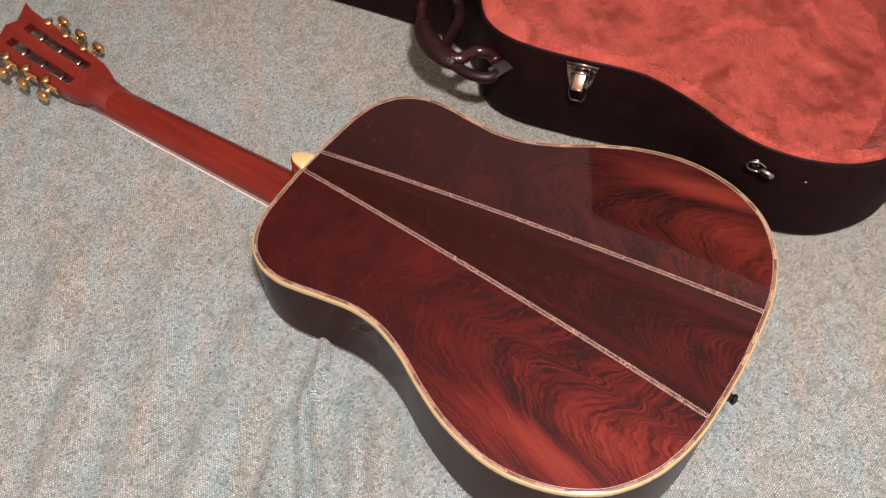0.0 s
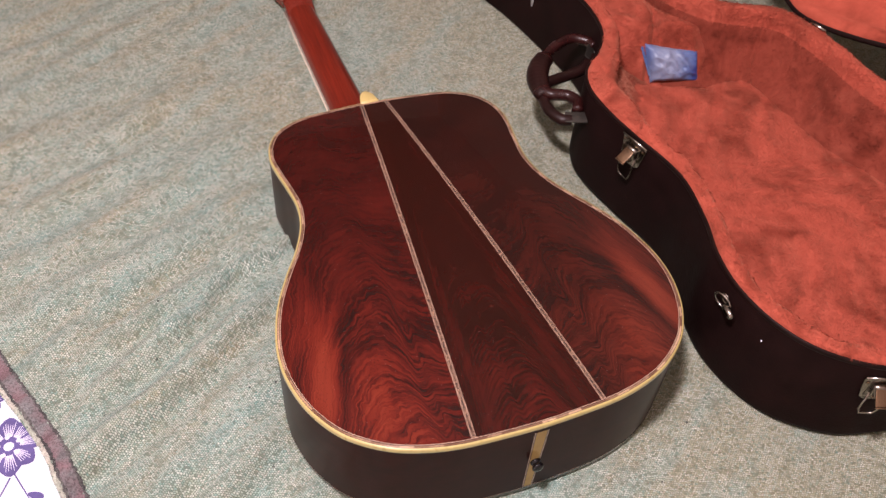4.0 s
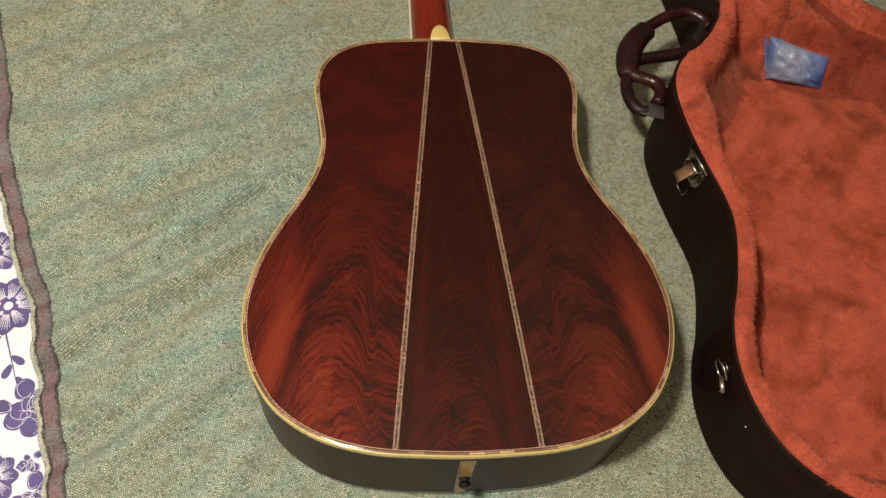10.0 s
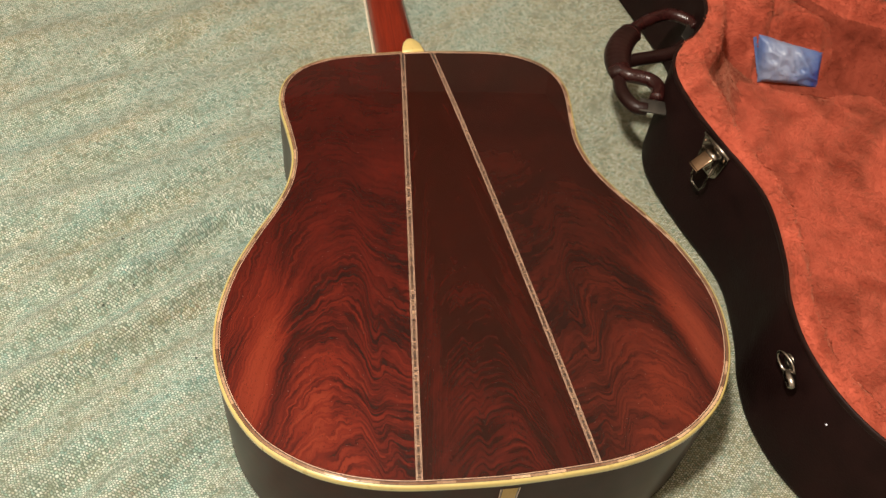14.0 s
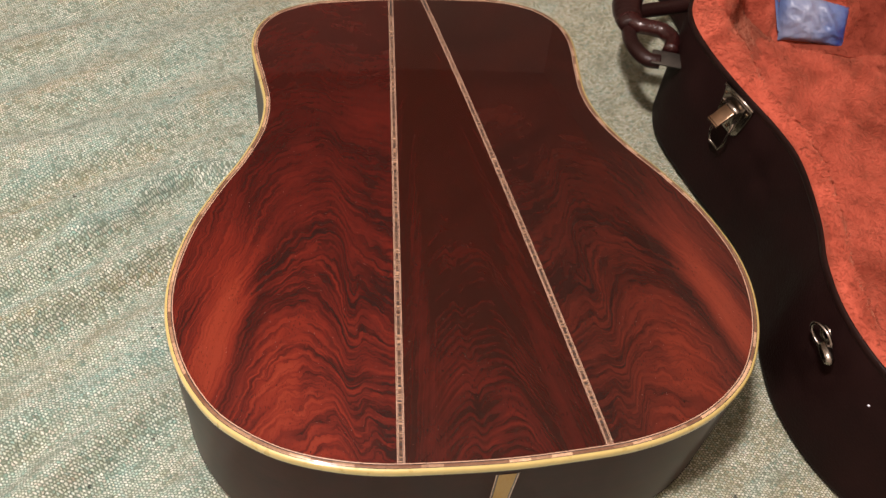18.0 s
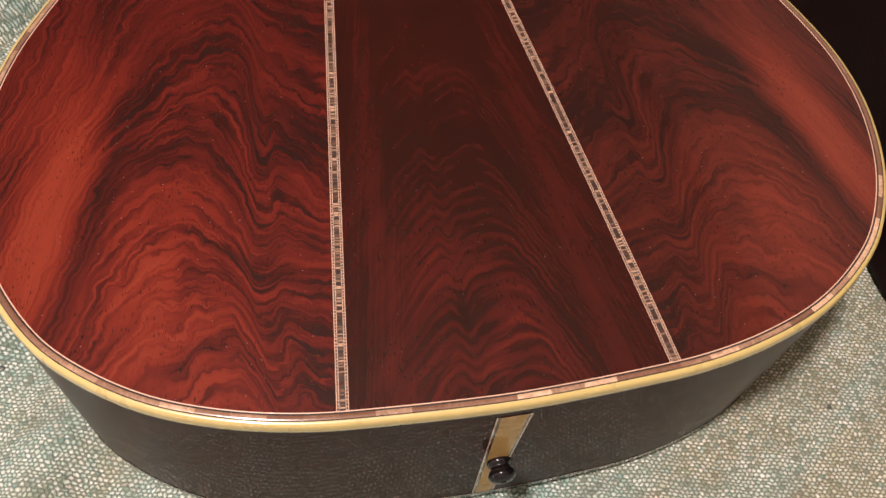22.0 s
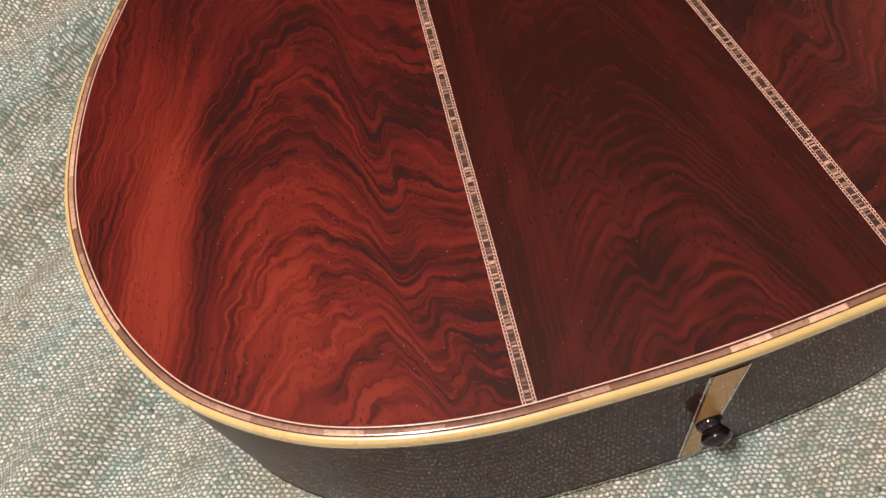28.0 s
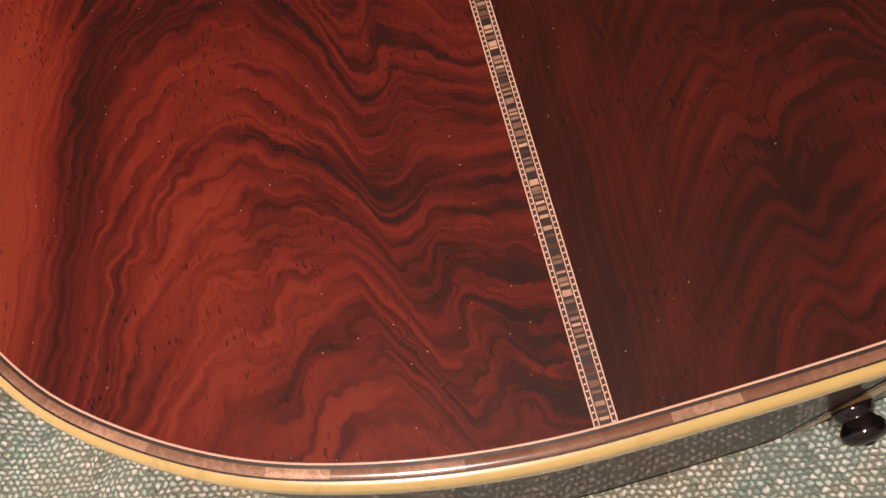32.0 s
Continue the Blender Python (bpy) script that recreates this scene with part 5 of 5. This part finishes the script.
LONG, HIGH = (P2 - P1).length / 2, (P2 - P3).length / 2


def pillow(a, b, side):
    """Height of the filled film: a flat crown whose creased facets fall to the seams."""
    puff = (max(0, 1 - abs(a) ** 3.5) * max(0, 1 - abs(b) ** 3)) ** 0.55
    fold = abs(noise.noise(Vector((a * 1.9 + b * 0.8, b * 1.6 - a * 0.6, side + 8)))) * 0.007 + abs(noise.noise(Vector((a * 4.5, b * 4.5 + a, side + 3)))) * 0.003
    return puff * max(0.003, 0.0175 - fold)


def sheared(a, b):
    """The lower end of the pouch is pushed along, more at the seam."""
    return (1 - b) / 2 * (0.007 + 0.009 * (1 - a) / 2)


for side in (1, -1):
    for j in range(NY + 1):
        for i in range(NX + 1):
            a, b = i / NX * 2 - 1, j / NY * 2 - 1
            lean = 0.0055 * a * (1 if b < 0 else -0.4) * abs(b)
            waist = 1 - 0.05 * (1 - a * a) + 0.05 * abs(a) ** 8
            pp.append((a * LONG * (1 - 0.04 * (1 - b * b) * (a > 0)) + sheared(a, b), b * HIGH * waist + lean + 0.0035 * (1 - a) * (1 - b) / 2, side * (0.0003 + pillow(a, b, side))))
for side in range(2):
    o = side * (NX + 1) * (NY + 1)
    for j in range(NY):
        for i in range(NX):
            q = o + j * (NX + 1) + i
            f = (q, q + 1, q + NX + 2, q + NX + 1)
            pf.append(f if side == 0 else f[::-1])
FILM = pouch_mat()
part("film", (pp, pf), FILM, pouch, "crinkled blue and white plastic film")
# crimped seam standing up at one end
crimp = [[(-LONG - 0.0045 * f + sheared(-1, b), HIGH * (0.98 - 0.10 * f) * b + 0.0035 * (1 - b), 0.0005 * math.sin(i * 2.1) * (1 - f) + 0.004 * f + dz) for i, b in enumerate(np.linspace(-1, 1, 25))] + [(-LONG - 0.0045 * f + sheared(-1, b), HIGH * (0.98 - 0.10 * f) * b + 0.0035 * (1 - b), 0.0005 * math.sin(i * 2.1) * (1 - f) + 0.004 * f - dz) for i, b in reversed(list(enumerate(np.linspace(-1, 1, 25))))] for f, dz in ((-0.1, 0.0002), (0.3, 0.0003), (0.65, 0.0003), (1.0, 0.0002))]
part("seam", loft(crimp), FILM, pouch, "crimped end seam")


# ---- printed flowers of the sheet ----
VIOLET = simple("violet_print", (0.115, 0.09, 0.25), 0.9, 300, 0.25)
PALEPRINT = simple("lilac_print", (0.70, 0.66, 0.82), 0.9, 300, 0.1)


def print_shape(outline, lift):
    """A flat printed patch that follows the sheet: a fan round its middle."""
    cx, cy = np.mean(outline, axis=0)
    pts = [(cx, cy, sheet_z(cx, cy) + lift)] + [(x, y, sheet_z(x, y) + lift) for x, y in outline]
    n = len(outline)
    return pts, [(0, 1 + k, 1 + (k + 1) % n) for k in range(n)]


def merged(list_of):
    pts, faces = [], []
    for p, f in list_of:
        faces += [tuple(i + len(pts) for i in face) for face in f]
        pts += p
    return pts, faces


def petal(cx, cy, a, r0, r1, w, wobble=0.0):
    out = []
    for k in range(18):
        t = 2 * math.pi * k / 18
        l, s = (r0 + r1) / 2 + (r1 - r0) / 2 * math.cos(t), w * math.sin(t) * (1 + 0.25 * math.cos(t))
        l += wobble * math.cos(4 * t)
        out.append((cx + l * math.cos(a) - s * math.sin(a), cy + l * math.sin(a) + s * math.cos(a)))
    return out


def stroke(cx, cy, a, r0, r1, w):
    c, s = math.cos(a), math.sin(a)
    return [(cx + l * c - d * s, cy + l * s + d * c) for l, d in ((r0, -w), (r1, -w * 0.4), (r1, w * 0.4), (r0, w))]


def flower(cx, cy, r, petals, seed):
    rnd = random.Random(seed)
    dark, pale = [], []
    for k in range(petals):
        a = 2 * math.pi * k / petals + rnd.uniform(-0.12, 0.12)
        rr = r * rnd.uniform(0.85, 1.05)
        dark.append(print_shape(petal(cx, cy, a, 0.1 * r, rr, 0.30 * r, 0.04 * r), 0.0006))
        for d in (-0.24, -0.14, -0.05, 0.05, 0.14, 0.24):
            pale.append(print_shape(stroke(cx, cy, a + d, 0.30 * r, rr * rnd.uniform(0.66, 0.88), 0.017 * r), 0.0009))
    for k in range(5):
        a = 2 * math.pi * k / 5 + 0.4
        pale.append(print_shape(petal(cx, cy, a, 0.22 * r, 0.36 * r, 0.07 * r), 0.0009))
    ob = part("flower_print", merged(dark), VIOLET, sheet, "printed violet flower", keep=True)
    part("vein_print", merged(pale), PALEPRINT, ob, keep=True)


def peony(cx, cy, r, seed):
    rnd = random.Random(seed)
    dark, pale = [], []
    for k in range(11):
        a, d = rnd.uniform(0, 6.28), r * math.sqrt(rnd.random()) * 0.75
        x, y, rr = cx + d * math.cos(a), cy + 1.15 * d * math.sin(a), r * rnd.uniform(0.28, 0.42)
        dark.append(print_shape(petal(x, y, a, -rr, rr, 0.8 * rr, 0.05 * rr), 0.0006 + 0.00002 * k))
        ring_out = petal(x, y, a, -rr * 0.8, rr * 0.8, 0.62 * rr)
        for i in range(0, 12):
            (x0, y0), (x1, y1) = ring_out[i], ring_out[i + 1]
            nx, ny = (y1 - y0), -(x1 - x0)
            l = math.hypot(nx, ny) / 0.0006
            pale.append(print_shape([(x0, y0), (x1, y1), (x1 + nx / l, y1 + ny / l), (x0 + nx / l, y0 + ny / l)], 0.0010 + 0.00002 * k))
    ob = part("flower_print", merged(dark), VIOLET, sheet, "printed violet peony", keep=True)
    part("vein_print", merged(pale), PALEPRINT, ob, keep=True)


def sprig(x0, y0, x1, y1, seed):
    rnd = random.Random(seed)
    a = math.atan2(y1 - y0, x1 - x0)
    ll = math.hypot(x1 - x0, y1 - y0)
    some = [print_shape(stroke(x0, y0, a, 0, ll, 0.0008), 0.0006)]
    for q, d in ((0.45, 0.7), (0.6, -0.7), (0.85, 0.5), (1.0, -0.1)):
        some.append(print_shape(petal(x0 + q * (x1 - x0), y0 + q * (y1 - y0), a + d + rnd.uniform(-0.2, 0.2), 0.002, 0.018, 0.0038), 0.0006))
    part("leaf_print", merged(some), VIOLET, sheet, "printed violet leaves", keep=True)


for k, (fx, fy, fr) in enumerate(((-0.450, 0.199, 0.034), (-0.476, 0.262, 0.028), (-0.428, 0.022, 0.026), (-0.540, 0.215, 0.032), (-0.52, 0.06, 0.03), (-0.56, 0.36, 0.03), (-0.455, -0.09, 0.03))):
    flower(fx, fy, fr, 8, 20 + k)
for k, (fx, fy, fr) in enumerate(((-0.411, 0.084, 0.030), (-0.397, 0.037, 0.012), (-0.392, 0.002, 0.024), (-0.495, 0.135, 0.024), (-0.525, 0.30, 0.028), (-0.40, -0.08, 0.03))):
    peony(fx, fy, fr, 40 + k)
for k, ends in enumerate(((-0.447, 0.17, -0.425, 0.115), (-0.45, 0.165, -0.475, 0.12), (-0.47, 0.06, -0.45, 0.03), (-0.49, 0.24, -0.51, 0.19), (-0.44, -0.01, -0.43, -0.06))):
    sprig(*ends, 60 + k)
